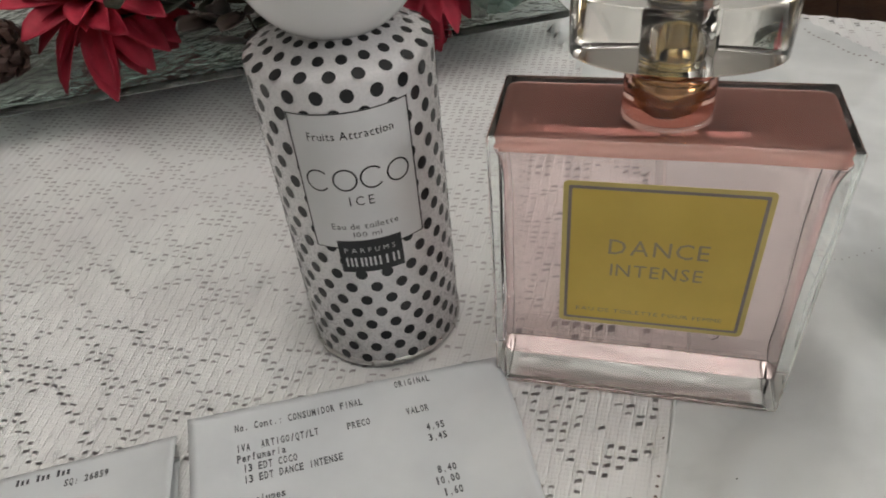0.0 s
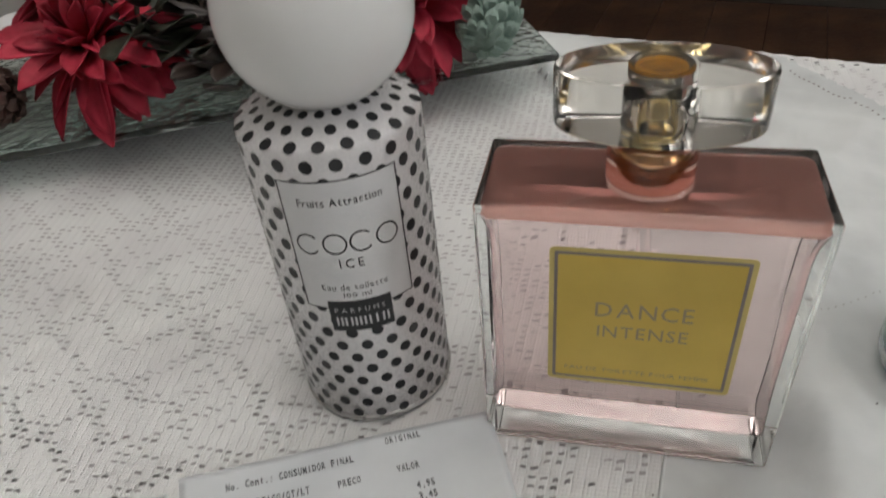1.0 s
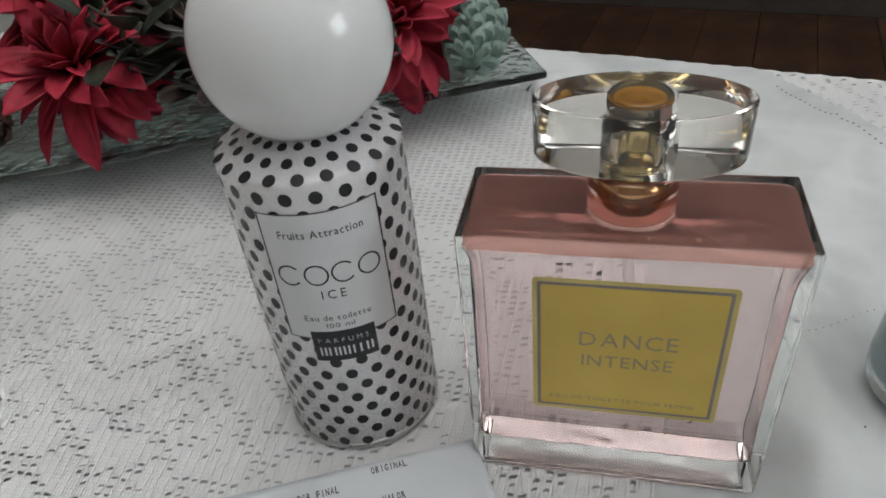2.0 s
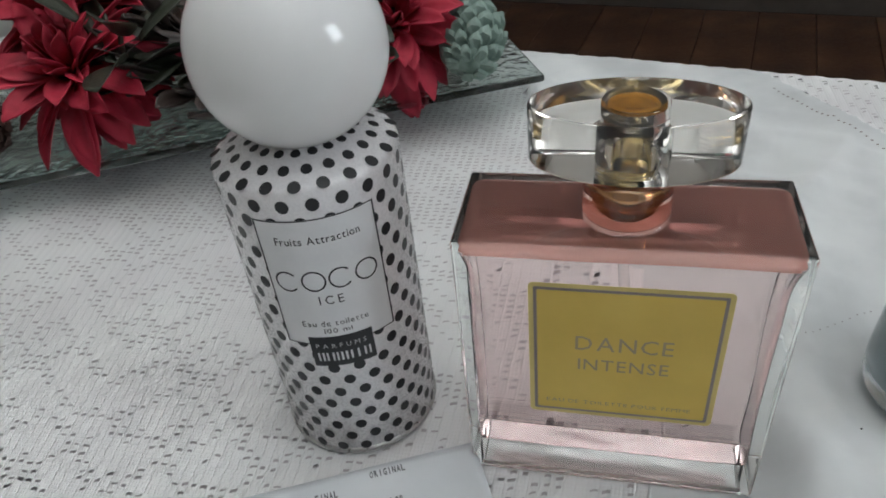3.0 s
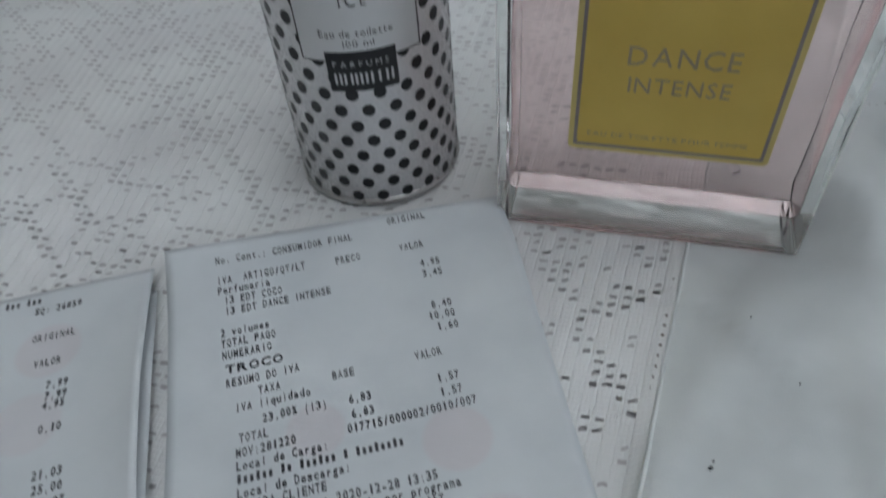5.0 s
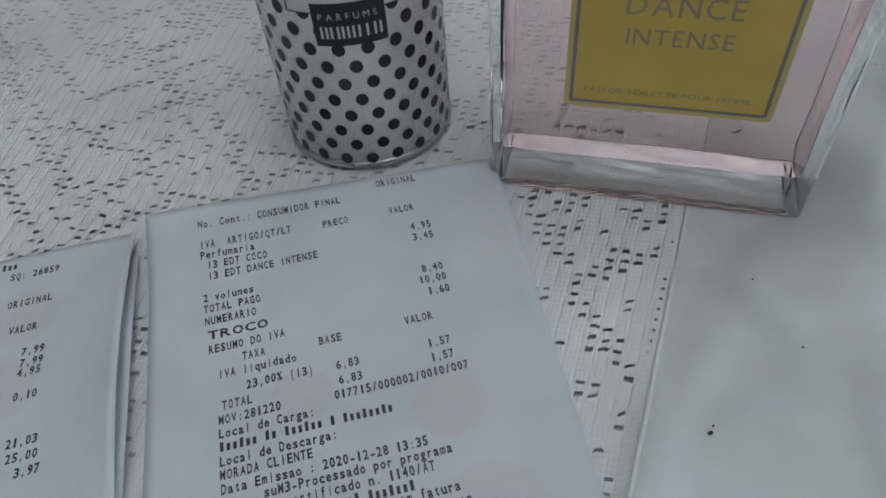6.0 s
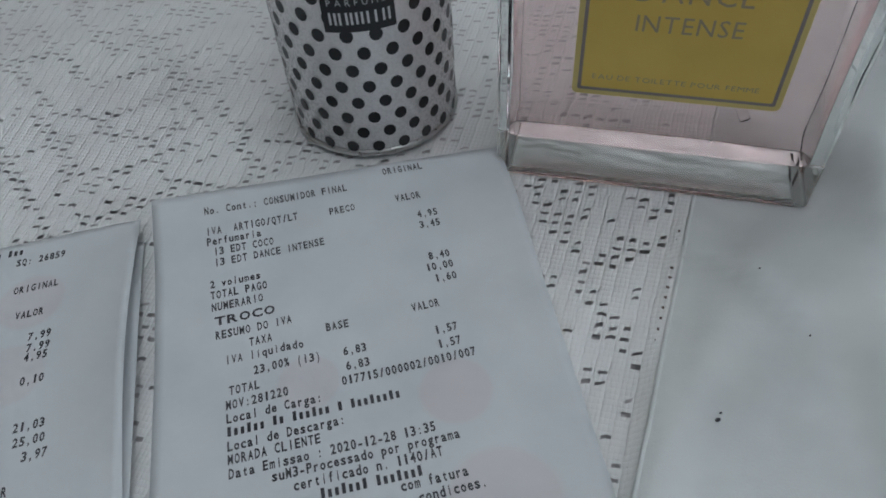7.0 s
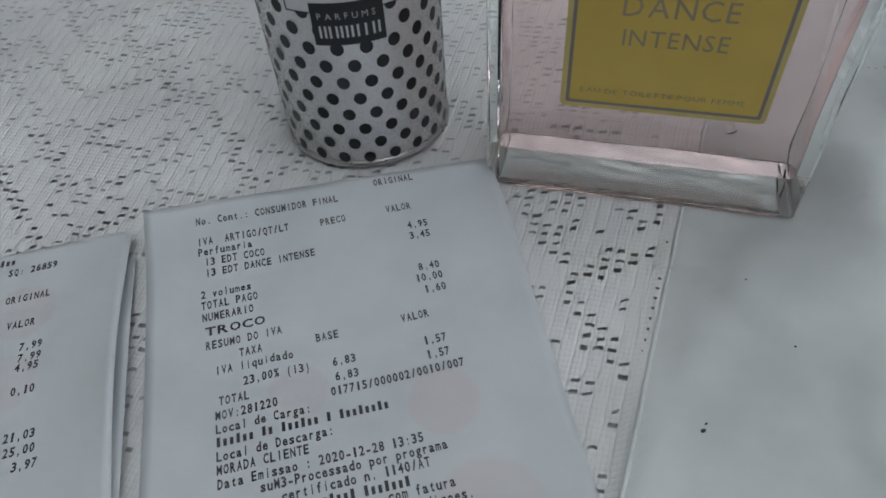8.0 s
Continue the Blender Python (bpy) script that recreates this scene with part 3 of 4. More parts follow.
def arc_shape(cx, cz, rx, rz, a0, a1, width, n=28):
    pts, faces = [], []
    for k in range(n + 1):
        a = radians(a0 + (a1 - a0) * k / n)
        for s in (-0.5, 0.5):
            pts.append((cx + (rx + s * width) * math.cos(a), cz + (rz + s * width) * math.sin(a)))
        if k:
            faces.append((2 * k - 2, 2 * k - 1, 2 * k + 1, 2 * k))
    return pts, faces


for k, (a0, a1) in enumerate(((42, 318), (0, 360), (42, 318), (0, 360))):
    printed("ring_mark", arc_shape(-0.0092 + k * 0.0061, 0.0620, 0.0026, 0.0027, a0, a1, 0.00042), lambda x, y: on_can(x, y, 0.0002), BLACK, can_label)
for name, word, x0, z0, w, h in (("plate_print", "PARFUMS", -0.0066, 0.0412, 0.0122, 0.0015),):
    printed(name, flowing_text(word, w, h, 0.42), lambda x, y, x0=x0, z0=z0: on_can(x0 + x, z0 + y, 0.0003), STEEL, brand_plate)
PLATE_WHITE = coat("plate_white_print", (0.72, 0.72, 0.72), (0.66, 0.66, 0.66), 0.4, bump=0)
for k, wide in enumerate((0.0016, 0.0019, 0.0016, 0.0017, 0.0005, 0.0017)):
    x0 = -0.0068 + k * 0.00226 + (0.0019 - wide) / 2
    for x1 in ((x0, x0 + wide - 0.0005) if wide > 0.001 else (x0,)):
        part("plate_bar", curved_patch(x1, 0.0369, x1 + 0.0005, 0.0397, 0.0003, 2), PLATE_WHITE, brand_plate)


# ---- square glass bottle with pink perfume ----
GW, GD, GH = 0.068, 0.0262, 0.0742
flacon = thing("perfume_bottle", pose(0, 0, 0), "square clear glass bottle of pink perfume with clear oval cap", "perfume bottle")
CX, CY = 0.0343, 0.0131
NECK_R, NECK_Z = 0.0090, 0.0846


def bottle_bm(x0, y0, x1, y1, z1):
    """Square bottle: rounded edges, a hollow under the foot and a round neck on the flat top, all one skin."""
    bm = box_bm(x0, y0, -0.0004, x1, y1, z1, 0.0008, 4)
    top = max(bm.faces, key=lambda f: f.calc_center_median().z * 1e3 + f.calc_area())
    corners = list(top.verts)
    bm.faces.remove(top)
    n, rings = 48, []
    for r, z in ((NECK_R + 0.0008, z1), (NECK_R + 0.0002, z1 + 0.0002), (NECK_R, z1 + 0.0008), (NECK_R, NECK_Z - 0.0006), (NECK_R - 0.0006, NECK_Z)):
        rings.append([bm.verts.new((CX + r * math.cos(2 * math.pi * k / n), CY + r * math.sin(2 * math.pi * k / n), z)) for k in range(n)])
    owner = []
    for v in rings[0]:
        owner.append(next(c for c in corners if (c.co.x > CX) == (v.co.x > CX) and (c.co.y > CY) == (v.co.y > CY)))
    for k in range(n):
        q = (k + 1) % n
        bm.faces.new((rings[0][k], rings[0][q], owner[k]))
        if owner[k] is not owner[q]:
            bm.faces.new((rings[0][q], owner[q], owner[k]))
        for a, b in zip(rings, rings[1:]):
            bm.faces.new((a[k], a[q], b[q], b[k]))
    bm.faces.new(rings[-1])
    low = min(bm.faces, key=lambda f: f.calc_center_median().z * 1e3 - f.calc_area())
    bmesh.ops.inset_region(bm, faces=[low], thickness=0.0022, depth=0.0)
    bmesh.ops.inset_region(bm, faces=[low], thickness=0.0012, depth=-0.0007)
    bmesh.ops.recalc_face_normals(bm, faces=bm.faces)
    return bm


glass_body = flat_faces(part("glass_body", bottle_bm(-0.0006, -0.0006, GW + 0.0010, GD + 0.0006, GH + 0.0003), GLASS, flacon), 4e-6)
for face in glass_body.data.polygons:
    if abs(face.normal.z) > 0.999:
        face.use_smooth = False
# rough moulded foot, tinted darker to dim the bright reflection in the base
FOOT_GLASS = clear("dimmed_foot_glass", (0.70, 0.80, 0.72), 1.5, 0.26, ripple=0.4, scale=70)
glass_body.data.materials.append(FOOT_GLASS)
for face in glass_body.data.polygons:
    if face.normal.z < -0.9 and face.area > 1e-4:
        face.material_index = 1


def cavity_bm(x0, y0, z0, x1, y1, z1, r_low, r_top, n=26):
    """The moulded inside of the bottle: a round-cornered hollow, uneven at its end walls and top, that flares under the shoulder."""
    bm = bmesh.new()
    bmesh.ops.create_cube(bm, size=1.0)
    bmesh.ops.subdivide_edges(bm, edges=bm.edges[:], cuts=n, use_grid_fill=True)
    for v in bm.verts:
        # crowd the rows towards the corners so that the rounding is fine
        p = [0.5 * math.copysign(1 - (1 - abs(c) * 2) ** 1.8, c) for c in v.co]
        q = Vector((x0 + (p[0] + 0.5) * (x1 - x0), y0 + (p[1] + 0.5) * (y1 - y0), z0 + (p[2] + 0.5) * (z1 - z0)))
        h = p[2] + 0.5
        r = r_low + (r_top - r_low) * h
        core = Vector((min(max(q.x, x0 + r), x1 - r), min(max(q.y, y0 + r), y1 - r), min(max(q.z, z0 + r), z1 - r)))
        d = q - core
        if d.length > 1e-9:
            d.normalize()
            q = core + d * r
            q.x += d.x * 0.0011 * noise.noise((q.y * 40, q.z * 38, 3.0 + q.x * 9))
            q.z += max(d.z, 0.0) * 0.0009 * noise.noise((q.x * 55, q.y * 70, 6.0)) + min(d.z, 0.0) * 0.0004 * noise.noise((q.x * 60, q.y * 120, 1.0))
        flare = min(max((q.z - z1 + 0.012) / 0.010, 0.0), 1.0) ** 3
        q.x += 0.0021 * flare * max(-1.0, min(1.0, (q.x - (x0 + x1) / 2) / 0.012))
        q.y += 0.0009 * flare * max(-1.0, min(1.0, (q.y - (y0 + y1) / 2) / 0.008))
        v.co = q
    bmesh.ops.recalc_face_normals(bm, faces=bm.faces)
    return bm


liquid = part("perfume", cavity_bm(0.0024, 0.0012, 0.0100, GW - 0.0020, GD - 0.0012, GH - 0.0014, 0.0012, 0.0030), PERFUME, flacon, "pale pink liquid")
liquid.data.materials.append(PERFUME_DEPTH)
# top faces take the deeper pink painted in for absorption, not another liquid
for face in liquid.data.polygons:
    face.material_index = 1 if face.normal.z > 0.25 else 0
LABX0, LABX1, LABZ0, LABZ1 = 0.0152, 0.0561, 0.0250, 0.0652


def front(x0, z0, x1, z1, proud, r=0.0004):
    """A thin plate with round corners on the front of the bottle."""
    bm = bmesh.new()
    ring = []
    for cx, cz, a0 in ((x1 - r, z1 - r, 0), (x0 + r, z1 - r, 90), (x0 + r, z0 + r, 180), (x1 - r, z0 + r, 270)):
        for k in range(6):
            a = radians(a0 + 18 * k)
            ring.append((cx + r * math.cos(a), cz + r * math.sin(a)))
    near = [bm.verts.new((x, -0.0006 - proud, z)) for x, z in ring]
    back = [bm.verts.new((x, -0.00062, z)) for x, z in ring]
    bm.faces.new(near); bm.faces.new(back[::-1])
    for k in range(len(ring)):
        q = (k + 1) % len(ring)
        bm.faces.new((near[k], back[k], back[q], near[q]))
    bmesh.ops.recalc_face_normals(bm, faces=bm.faces)
    return bm


label_plate = part("label", front(LABX0, LABZ0, LABX1, LABZ1, 0.00012, 0.0012), MUSTARD_EDGE, flacon, "mustard yellow square label with mauve border", smooth=False)
part("label_border", front(LABX0 + 0.0011, LABZ0 + 0.0011, LABX1 - 0.0011, LABZ1 - 0.0011, 0.00017), MAUVE, label_plate, smooth=False)
part("label_field", front(LABX0 + 0.0018, LABZ0 + 0.0018, LABX1 - 0.0018, LABZ1 - 0.0018, 0.00022), MUSTARD, label_plate, smooth=False)
for text, x0, x1, z0, h in (("DANCE", 0.0253, 0.0458, 0.0467, 0.0043), ("INTENSE", 0.0260, 0.0453, 0.0405, 0.0036), ("EAU DE TOILETTE POUR FEMME", 0.0191, 0.0512, 0.0290, 0.0012)):
    printed("print", flowing_text(text, x1 - x0, h, 0.16), lambda x, y, x0=x0, z0=z0: (x0 + x, -0.00087, z0 + y), LABEL_TEXT, label_plate)
part("collar", moved(lathe_bm([(0, -0.0006), (0.0026, -0.0002), (0.0040, 0.0010), (0.0047, 0.0030), (0.0049, 0.0052), (0.0049, 0.0090), (0, 0.0090)], 64), CX, CY, GH + 0.0008), GOLD, flacon, "polished pale gold collar")
# pink body added inside the neck for colour it takes from the liquid below
part("neck_tint", moved(lathe_bm([(0, GH + 0.0006), (0.0078, GH + 0.0006), (0.0083, GH + 0.0012), (0.0083, NECK_Z - 0.0012), (0.0078, NECK_Z - 0.0007), (0, NECK_Z - 0.0007)], 48), CX, CY, 0), NECK_TINT, flacon)
part("collar_ring", moved(lathe_bm([(0.0040, 0.0848), (0.0066, 0.0848), (0.0069, 0.0851), (0.0069, 0.0857), (0.0066, 0.0860), (0.0057, 0.0861), (0.0055, 0.0864), (0.0059, 0.0868), (0.0059, 0.0872), (0.0055, 0.0875), (0.0059, 0.0878), (0.0057, 0.0880), (0.0040, 0.0880)], 64, loop=True), CX, CY, 0), GOLD, flacon)
AX, AY = 0.0205, 0.0106


def oval_bm(profile, inner, ax, ay, steps=96):
    """A closed oval ring: (k, z) with k 0 at the round bore and 1 at the oval rim."""
    bm = bmesh.new()
    rings = [[bm.verts.new(((inner + k * (ax - inner)) * math.cos(a), (inner + k * (ay - inner)) * math.sin(a), z)) for a in (2 * math.pi * n / steps for n in range(steps))] for k, z in profile]
    for a, b in zip(rings, rings[1:] + rings[:1]):
        for n in range(steps):
            bm.faces.new((a[n], a[(n + 1) % steps], b[(n + 1) % steps], b[n]))
    bmesh.ops.recalc_face_normals(bm, faces=bm.faces)
    return bm


cap = part("cap", moved(oval_bm([(0.0, 0.0864), (0.95, 0.0864), (0.985, 0.0866), (1.0, 0.0871), (1.0, 0.0982), (0.985, 0.0988), (0.95, 0.0990), (0.0, 0.0990)], 0.0064, AX, AY), CX + 0.0004, CY + 0.0006, 0), ACRYLIC, flacon, "clear acrylic oval cap")
cap_core = part("cap_core", moved(lathe_bm([(0, 0.0882), (0.0059, 0.0882), (0.0061, 0.0884), (0.0061, 0.0993), (0.0057, 0.0997), (0, 0.0997)], 64), CX, CY, 0), ACRYLIC, cap)
for ob in (cap, cap_core):
    for face in ob.data.polygons:
        if abs(face.normal.z) > 0.97:
            face.use_smooth = False
part("gold_plug", moved(lathe_bm([(0, 0.0888), (0.0031, 0.0888), (0.0031, 0.0958), (0, 0.0958)], 48), CX, CY, 0), GOLD, cap, "pale gold plug inside the cap")
part("cap_disc", moved(lathe_bm([(0, 0.0959), (0.0047, 0.0966), (0.0050, 0.0969), (0.0047, 0.0971), (0.0020, 0.0965), (0, 0.0966)], 48), CX, CY, 0), AMBER, cap, "amber gold disc inside the cap")
part("dip_tube", tube_bm([(CX + 0.018 * (1 - math.cos(k / 12 * 1.3)) / 0.73, CY, GH - 0.006 - k / 12 * 0.0525) for k in range(13)], 0.0011), PLASTIC_TUBE, flacon)


# ---- receipts ----

def lift_of(u, v):
    a = min(max(1 - v / 0.050, 0.0), 1.3) ** 2
    b = min(max(u / 0.080, 0.0), 1.0)
    buckle = 0.0006 * noise.noise((u * 45, v * 30, 6.0)) + 0.0004 * (1 - abs(noise.noise((u * 26 + v * 14, v * 22 - u * 8, 2.5)))) ** 6
    return 0.0012 + 0.0067 * a * (1 - b) + 0.0026 * a * b + buckle * min(1.0, 0.3 + v / 0.03)


def sheet_bm(u0, u1, v0, v1, height, nu=40, nv=60, thick=0.0001, taper=0.0):
    """A sheet of paper; taper draws its right edge in to fit the camera's view."""
    bm = bmesh.new()
    reach = lambda i, j: u0 + (u1 - u0 - taper * max(0.0, v0 + (v1 - v0) * j / nv - 0.015)) * i / nu
    grids = []
    for dz in (0.0, -thick):
        grids.append([[bm.verts.new((reach(i, j), -(v0 + (v1 - v0) * j / nv), height(reach(i, j), v0 + (v1 - v0) * j / nv) + dz)) for i in range(nu + 1)] for j in range(nv + 1)])
    for g, flip in zip(grids, (False, True)):
        for j in range(nv):
            for i in range(nu):
                q = (g[j][i], g[j + 1][i], g[j + 1][i + 1], g[j][i + 1])
                bm.faces.new(q[::-1] if flip else q)
    rim = [(0, i) for i in range(nu)] + [(j, nu) for j in range(nv)] + [(nv, i) for i in range(nu, 0, -1)] + [(j, 0) for j in range(nv, 0, -1)]
    for (ja, ia), (jb, ib) in zip(rim, rim[1:] + rim[:1]):
        bm.faces.new((grids[0][ja][ia], grids[0][jb][ib], grids[1][jb][ib], grids[1][ja][ia]))
    return bm


PITCH, TALL = 0.00119, 0.0019
receipt = thing("receipt", pose(-0.0732, -0.0321, 0, 0, 0, 26.35), "white printed shop receipt lying on the tablecloth", "receipt", "shop receipts")
part("paper", sheet_bm(0, 0.0806, 0, 0.105, lift_of, taper=0.060), PAPER, receipt)


def line(text, u, v, pitch=PITCH, tall=TALL, bold=0.0):
    shape = bars(text, pitch, tall) if isinstance(text, tuple) else fixed_text(text, pitch, tall, bold)
    printed("printed_line", shape, lambda x, y: (u + x, -(v - y), lift_of(u + x, v - y) + 0.00012), INK, receipt)["kind"] = "stuff"


LEFT_LINES = (("No. Cont.: CONSUMIDOR FINAL", 11.1, 6.0), ("IVA  ARTIGO/QT/LT", 11.1, 11.3), ("Perfumaria", 11.1, 13.9), ("I3 EDT COCO", 12.4, 16.6), ("I3 EDT DANCE INTENSE", 12.4, 19.4),
              ("2 volumes", 11.2, 24.8), ("TOTAL PAGO", 11.2, 27.6), ("NUMERARIO", 11.3, 30.5), ("RESUMO DO IVA", 11.8, 37.3), ("TAXA", 18.3, 40.5), ("IVA liquidado", 13.5, 43.5),
              ("23,00% (I3)", 18.8, 47.1), ("TOTAL", 14.0, 50.4), ("MOV:281220", 13.3, 53.4), ("Local de Carga:", 13.3, 56.2), ((6, 2, 6, 1, 8), 13.3, 58.9), ("Local de Descarga:", 13.3, 61.7),
              ("MORADA CLIENTE", 13.3, 64.3), ("Data Emissao : 2020-12-28 13:35", 13.4, 67.0), ("suM3-Processado por programa", 20.8, 69.4), ("certificado n. 1140/AT", 24.3, 71.9), ((7, 7), 28.6, 74.5))
for text, u, v in LEFT_LINES:
    line(text, u / 1000, v / 1000)
for text, u, v in (("ORIGINAL", 51.8, 3.3), ("PRECO", 38.2, 12.0), ("VALOR", 53.2, 11.8), ("4,95", 57.1, 17.3), ("3,45", 57.0, 20.3), ("8,40", 57.1, 29.0), ("10,00", 56.0, 31.8), ("1,60", 57.2, 34.9),
                   ("BASE", 33.5, 40.8), ("VALOR", 51.0, 40.8), ("1,57", 54.4, 47.2), ("1,57", 54.3, 50.5), ("6,83", 36.1, 47.2), ("6,83", 36.2, 50.6), ("017715/000002/0010/007", 35.0, 53.7), ("com fatura", 42.0, 76.4), ("condicoes.", 44.6, 79.0)):
    line(text, u / 1000, v / 1000)
line("TROCO", 0.0117, 0.0340, 0.0025, 0.0020, 0.12)


def fold_lift(u, v):
    k = min(max(1 + u / 0.020, 0.0), 1.0)
    hump = math.sin(math.pi * min(max(v / 0.075, 0.0), 1.0))
    return 0.0026 + 0.0042 * k * k * hump + 0.0003 * noise.noise((u * 40, v * 40, 9.0))


folded = thing("receipt", pose(-0.0772, -0.0336, 0, 0, 0, 27.0), "folded white shop receipt with one edge curling up", "receipt", "shop receipts")
part("paper", sheet_bm(-0.080, 0.0, 0, 0.105, fold_lift), PAPER2, folded)
part("under_fold", sheet_bm(-0.079, 0.0004, 0.006, 0.106, lambda u, v: 0.0012 + 0.0004 * noise.noise((u * 50, v * 50, 2.0)) + 0.0008 * max(0, 1 + u / 0.012) * math.sin(min(v, 0.1) * 31)), PAPER2, folded)
for text, right, v in (("SQ: 26859", -16.0, 6.9), ("ORIGINAL", -16.6, 15.0), ("VALOR", -18.8, 22.2), ("7,99", -16.5, 28.5), ("7,99", -16.4, 31.3), ("4,95", -16.6, 33.6), ("0,10", -16.6, 39.1), ("21,03", -15.2, 49.2), ("25,00", -14.8, 52.3), ("3,97", -14.0, 55.5), ((3, 3, 3), -25.4, 3.6), ("VALOR", -20.0, 61.5)):
    n_chars = sum(text) + len(text) - 1 if isinstance(text, tuple) else len(text)
    u = right / 1000 - n_chars * PITCH
    shape = bars(text, PITCH, TALL) if isinstance(text, tuple) else fixed_text(text, PITCH, TALL)
    printed("printed_line", shape, lambda x, y, u=u, v=v / 1000: (u + x, -(v - y), fold_lift(u + x, v - y) + 0.00012), INK, folded)["kind"] = "stuff"


# ---- glass tray with flowers and cones ----
tray = thing("glass_tray", pose(0.0007, 0.2056, 0.0, 0, 0, 26.2), "rectangular hammered green glass tray on the tablecloth", "tray")
part("tray_plate", box_bm(-0.33, 0, 0.0140, 0, 0.150, 0.0176, 0.0012, 3), TRAY_GLASS, tray, smooth=False)
part("tray_foot", box_bm(-0.30, 0.03, 0.0, -0.03, 0.105, 0.0138, 0.002), TRAY_GLASS, tray)


def petal_mesh(name, length, width, cup, droop, material, n=8):
    bm = bmesh.new()
    rows = []
    for j in range(n + 1):
        t = j / n
        w = width * (math.sin(math.pi * min(1.0, t ** 1.25 * 0.86 + 0.08)) ** 0.6)
        if j == n:
            w = width * 0.10
        z = droop * t * t * length
        rows.append([bm.verts.new((t * length, s * w / 2, z + cup * w * (abs(s) ** 1.5) - (0.035 * length if s == 0 else 0) * math.sin(math.pi * t) * 0.4)) for s in (-1, -0.5, 0, 0.5, 1)])
    for a, b in zip(rows, rows[1:]):
        for k in range(4):
            bm.faces.new((a[k], b[k], b[k + 1], a[k + 1]))
    out = bmesh.ops.extrude_face_region(bm, geom=bm.faces[:])
    bmesh.ops.translate(bm, verts=[v for v in out["geom"] if isinstance(v, bmesh.types.BMVert)], vec=(0, 0, -0.0004))
    bmesh.ops.recalc_face_normals(bm, faces=bm.faces)
    me = bpy.data.meshes.new(name)
    bm.to_mesh(me); bm.free()
    me.materials.append(material)
    me.polygons.foreach_set("use_smooth", [True] * len(me.polygons))
    return me


def upright(normal):
    return Vector(normal).normalized().to_track_quat("Z", "X").to_matrix().to_4x4()


PETALS = [petal_mesh("petal", 0.035, 0.0122, 0.18, -0.40, RED), petal_mesh("petal", 0.030, 0.0112, 0.24, -0.25, RED), petal_mesh("petal", 0.022, 0.0100, 0.30, 0.05, RED)]
LEAVES = [petal_mesh("leaf", 0.034, 0.017, 0.12, -0.25, LEAF), petal_mesh("leaf", 0.027, 0.012, 0.15, -0.10, LEAF)]
BROWN = [petal_mesh("leaf", 0.028, 0.0105, 0.25, -0.2, BRONZE_LEAF), petal_mesh("leaf", 0.022, 0.0085, 0.3, 0.1, BRONZE_LEAF)]


def flower(x, y, z, normal, seed, size=1.0, label="red artificial flower with many pointed silk petals"):
    r = random.Random(seed)
    ob = thing("silk_flower", Matrix.Translation((x, y, z)) @ upright(normal) @ Matrix.Scale(size, 4), label, "flower", "red flowers on the tray")
    for count, kind, rise, start in ((15, 0, -26, 0), (16, 0, -6, 11), (15, 0, 12, 5), (14, 1, 28, 20), (11, 1, 44, 0), (8, 2, 62, 30), (4, 2, 78, 10)):
        for k in range(count):
            m = pose(0, 0, 0.002 * (rise + 14) / 30, 0, 0, start + 360 * k / count + r.uniform(-14, 14)) @ pose(0.003, 0, 0, r.uniform(-34, 34), -(rise + r.uniform(-18, 18)), 0)
            shared("petal", PETALS[kind], ob, m @ Matrix.Scale(r.uniform(0.75, 1.12), 4))
    part("flower_heart", lathe_bm([(0, 0.012), (0.0035, 0.010), (0.005, 0.004), (0.003, -0.004), (0, -0.006)], 16), TWIG, ob)
    return ob


flower(-0.194, 0.138, 0.048, (-0.02, -0.45, 0.85), 1, 1.06)
flower(-0.212, 0.168, 0.062, (-0.05, -0.45, 0.9), 2, 1.1)
flower(-0.067, 0.190, 0.047, (0.25, -0.55, 0.75), 3, 0.95)


def spray(name, x, y, z, meshes, count, seed, label, reach=0.05, low=5, high=60, heading=None):
    r = random.Random(seed)
    ob = thing(name, pose(x, y, z), label, "foliage", "foliage on the tray")
    for k in range(count):
        yaw = r.uniform(0, 360) if heading is None else heading + r.uniform(-70, 70)
        out, up = r.uniform(0.004, reach), r.uniform(0.0, 0.022)
        p = (out * math.cos(radians(yaw)), out * math.sin(radians(yaw)), up)
        shared("leaf", r.choice(meshes), ob, pose(*p, 0, 0, yaw + r.uniform(-30, 30)) @ pose(0, 0, 0, r.uniform(-40, 40), -r.uniform(low, high), 0))
        if k % 3 == 0:
            part("twig", tube_bm([(0, 0, -0.004), (p[0] * 0.5, p[1] * 0.5, p[2] * 0.7), p], 0.0011, 6), TWIG, ob)
    return ob


spray("leaf_spray", -0.160, 0.172, 0.036, LEAVES, 14, 11, "dark green artificial leaves among the red flowers", 0.035)
spray("leaf_spray", -0.170, 0.140, 0.050, LEAVES, 6, 17, "few dark green leaves over the red flower", 0.016, 10, 50)
spray("leaf_spray", -0.132, 0.172, 0.034, BROWN, 44, 12, "glossy dark brown leaves and twigs on the tray", 0.045)
spray("leaf_spray", -0.135, 0.158, 0.028, BROWN, 18, 18, "glossy dark brown leaves lying along the tray", 0.032, 0, 35)
spray("leaf_spray", -0.100, 0.190, 0.034, LEAVES, 22, 13, "dark green artificial leaves behind the spray bottle", 0.04)
spray("leaf_spray", -0.170, 0.192, 0.040, BROWN, 40, 14, "glossy dark brown leaves behind the flower", 0.05)
spray("leaf_spray", -0.075, 0.215, 0.030, LEAVES, 12, 15, "dark leaves behind the flower at the tray's end", 0.04)


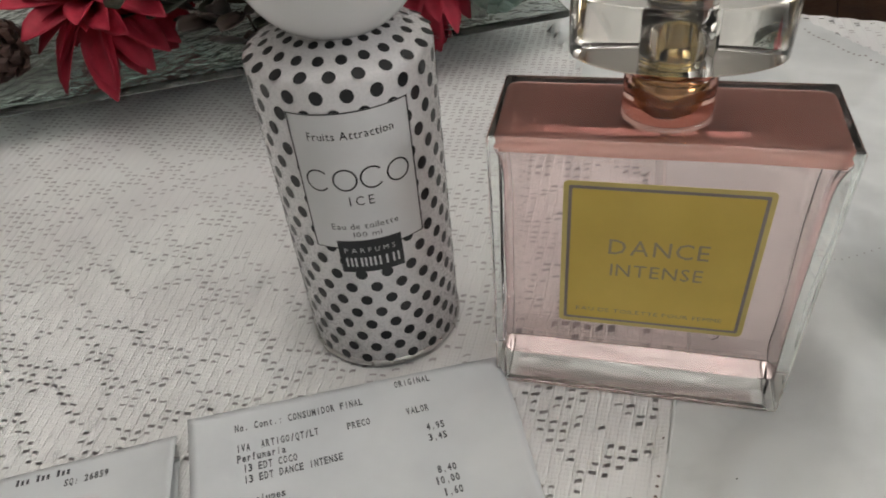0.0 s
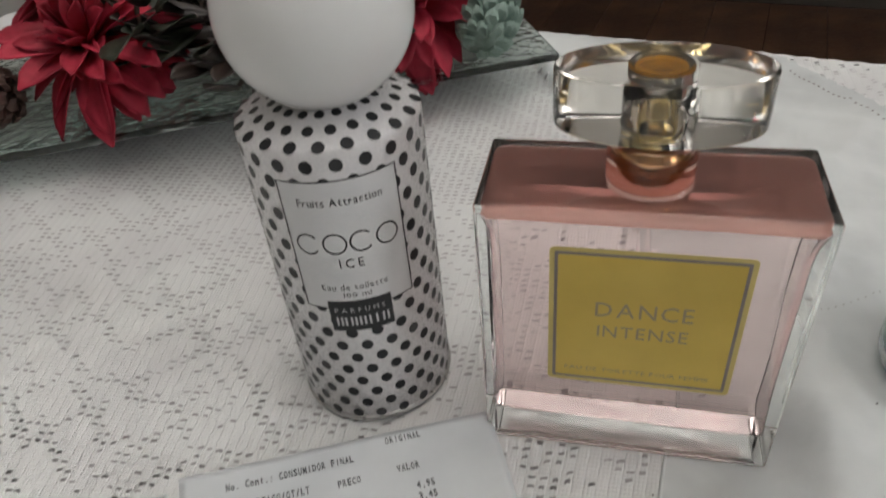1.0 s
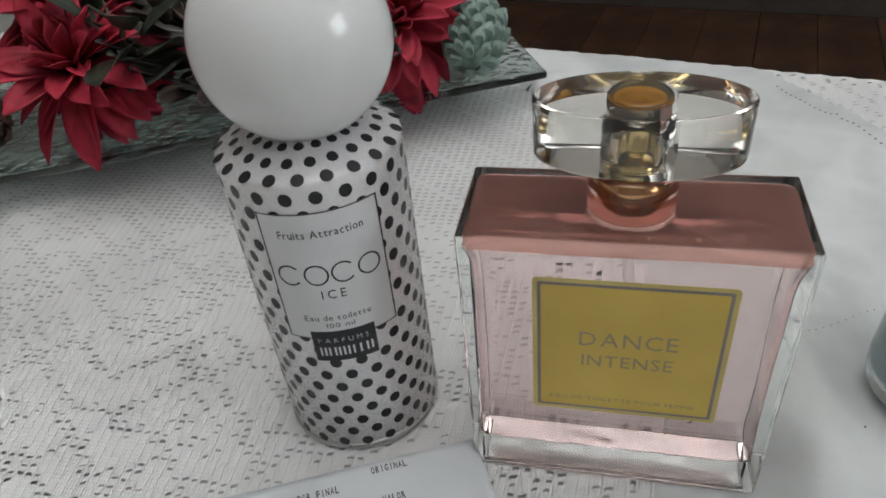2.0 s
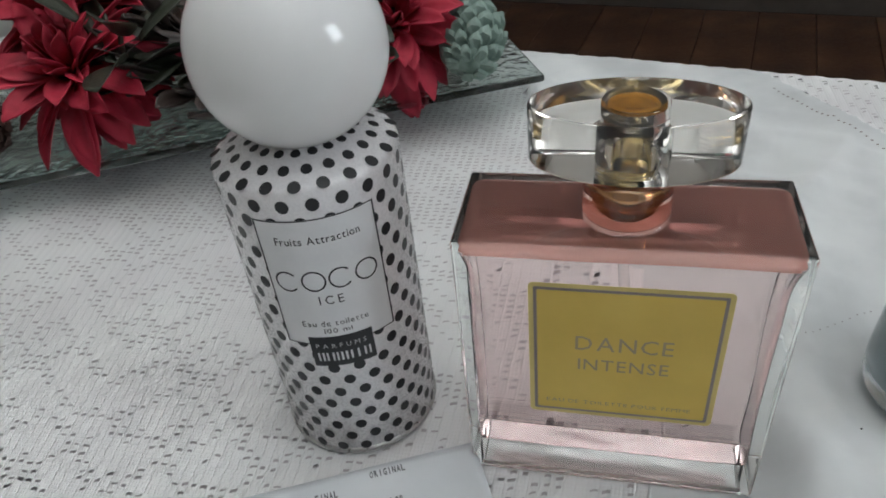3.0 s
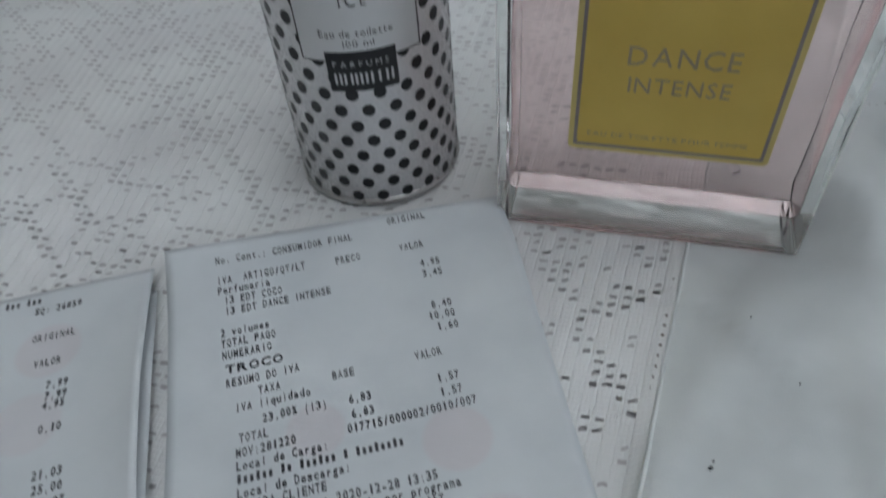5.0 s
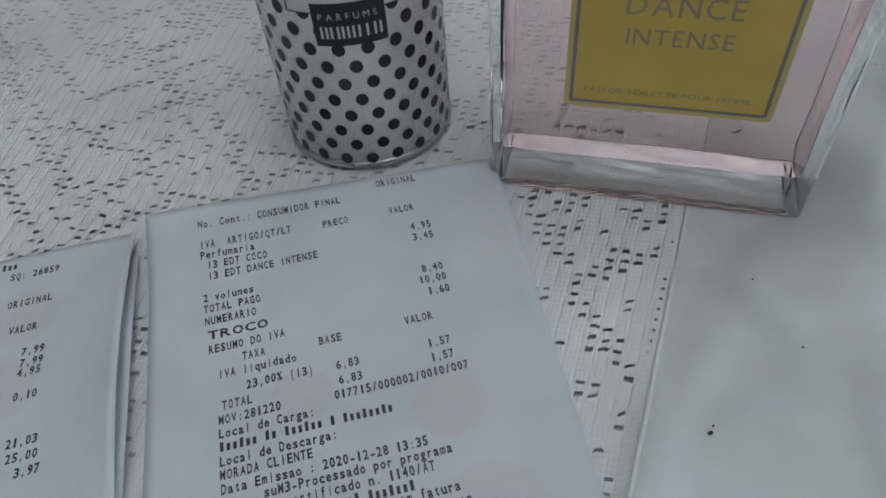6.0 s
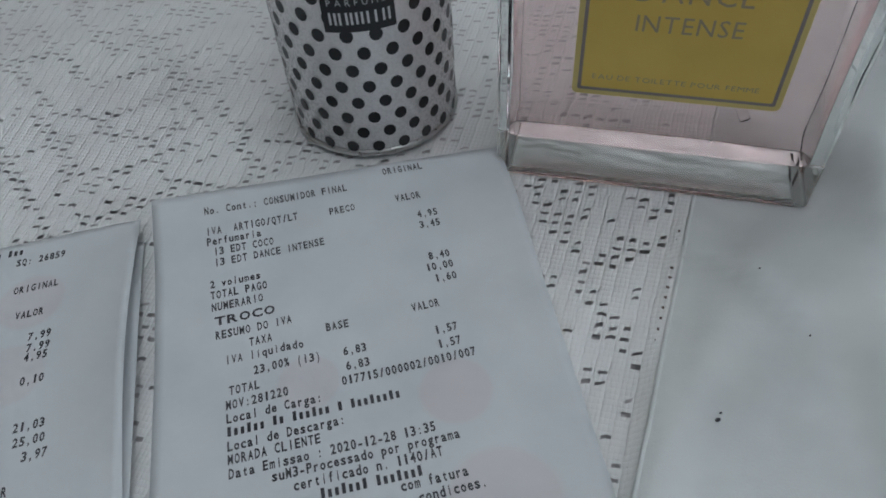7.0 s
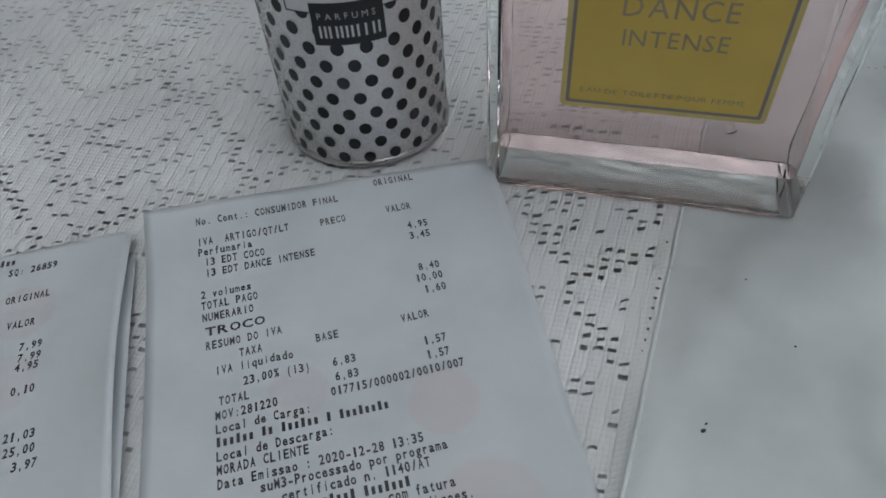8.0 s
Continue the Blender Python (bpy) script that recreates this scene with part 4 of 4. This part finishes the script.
def scale_mesh(name, size, material):
    bm = bmesh.new()
    pts = [(0, -0.30, 0), (0, 0.30, 0), (0.80, 0.40, 0.06), (1.0, 0.24, 0.20), (1.12, 0.0, 0.42), (1.0, -0.24, 0.20), (0.80, -0.40, 0.06)]
    top = [bm.verts.new((x * size, y * size, (z + 0.10) * size)) for x, y, z in pts]
    low = [bm.verts.new((x * size * 0.92, y * size * 0.9, (z - 0.24) * size)) for x, y, z in pts]
    bm.faces.new(top[::-1]); bm.faces.new(low)
    for k in range(len(pts)):
        bm.faces.new((top[k], top[(k + 1) % 7], low[(k + 1) % 7], low[k]))
    bmesh.ops.recalc_face_normals(bm, faces=bm.faces)
    me = bpy.data.meshes.new(name)
    bm.to_mesh(me); bm.free()
    me.materials.append(material)
    return me


def pine_cone(m, length, radius, material, label, seed):
    r = random.Random(seed)
    ob = thing("pine_cone", m, label, "pine cone", "pine cones on the tray")
    part("core", lathe_bm([(0, 0), (radius * 0.5, length * 0.08), (radius * 0.55, length * 0.4), (radius * 0.3, length * 0.8), (0, length)], 16), TWIG if material is CONE_BROWN else material, ob)
    me = scale_mesh("cone_scale", radius * 0.56, material)
    count = 92
    for k in range(count):
        t = (k + 0.5) / count
        prof = math.sin(math.pi * min(1, 0.16 + 0.80 * t)) ** 0.7
        yaw = k * 137.508 + r.uniform(-5, 5)
        shared("cone_scale", me, ob, pose(0, 0, length * (0.02 + 0.93 * t), 0, 0, yaw) @ pose(radius * 0.40 * prof, 0, 0, 0, -(-6 + 62 * t) + r.uniform(-9, 9), 0) @ Matrix.Scale(max(0.35, prof) * r.uniform(0.9, 1.1), 4))
    return ob


pine_cone(Matrix.Translation((-0.030, 0.176, 0.034)) @ upright((-0.05, 0.93, 0.30)), 0.046, 0.0165, CONE_GREEN, "frosted pale green pine cone at the tray's end", 21)
pine_cone(Matrix.Translation((-0.226, 0.122, 0.033)) @ upright((-0.5, -0.8, 0.25)), 0.036, 0.0150, CONE_BROWN, "small dark brown pine cone beside the red flower", 22)
pine_cone(Matrix.Translation((-0.130, 0.200, 0.034)) @ upright((0.6, 0.5, 0.5)), 0.040, 0.0150, CONE_BROWN, "dark brown pine cone half hidden in the leaves", 23)

# ---- clear glass vessel at the side ----
jar = thing("glass_bottle", pose(0.1205, 0.0380, 0.0), "clear round glass bottle standing on the tablecloth", "bottle")
jar_body = part("glass_body", lathe_bm([(0, 0.0), (0.0150, 0.0), (0.0172, 0.0012), (0.0185, 0.0040), (0.0188, 0.010), (0.0180, 0.030), (0.0172, 0.055), (0.0168, 0.066), (0.0130, 0.072), (0.0085, 0.075), (0.0085, 0.084),
                              (0.0070, 0.084), (0.0070, 0.075), (0.0115, 0.071), (0.0150, 0.065), (0.0155, 0.055), (0.0163, 0.030), (0.0168, 0.012), (0.0150, 0.0075), (0, 0.0065)], 64), JAR_GLASS, jar)
# made-up filling, there only to brighten the glass
part("liquid", lathe_bm([(0, 0.0061), (0.0152, 0.0071), (0.01705, 0.0118), (0.01655, 0.030), (0.0158, 0.052), (0, 0.052)], 64), JAR_FILL, jar, "added pale blue filling that lightens the clear glass")
part("stopper", lathe_bm([(0, 0.0842), (0.0095, 0.0842), (0.0100, 0.0852), (0.0100, 0.098), (0.0090, 0.099), (0, 0.099)], 48), WHITE_GLOSS, jar)

# ---- floor boards ----
floor = wall("floor", X0, Y0, FLOOR - 0.06, X1, Y1, FLOOR - 0.012, material=GAP)
tagged(floor, "dark reddish brown wooden board floor")
BW = 0.1705
bm = box_bm(0.0015, Y0 + 0.003, 0, BW - 0.0015, Y1 - 0.025, 0.012, 0.0012, 1)
board_me = bpy.data.meshes.new("board")
bm.to_mesh(board_me); bm.free()
board_me.materials.append(BOARD)
for k in range(-17, 17):
    x = 0.0724 + k * BW
    if X0 < x and x + BW < X1:
        shared("board", board_me, floor, pose(x, 0, FLOOR - 0.012))
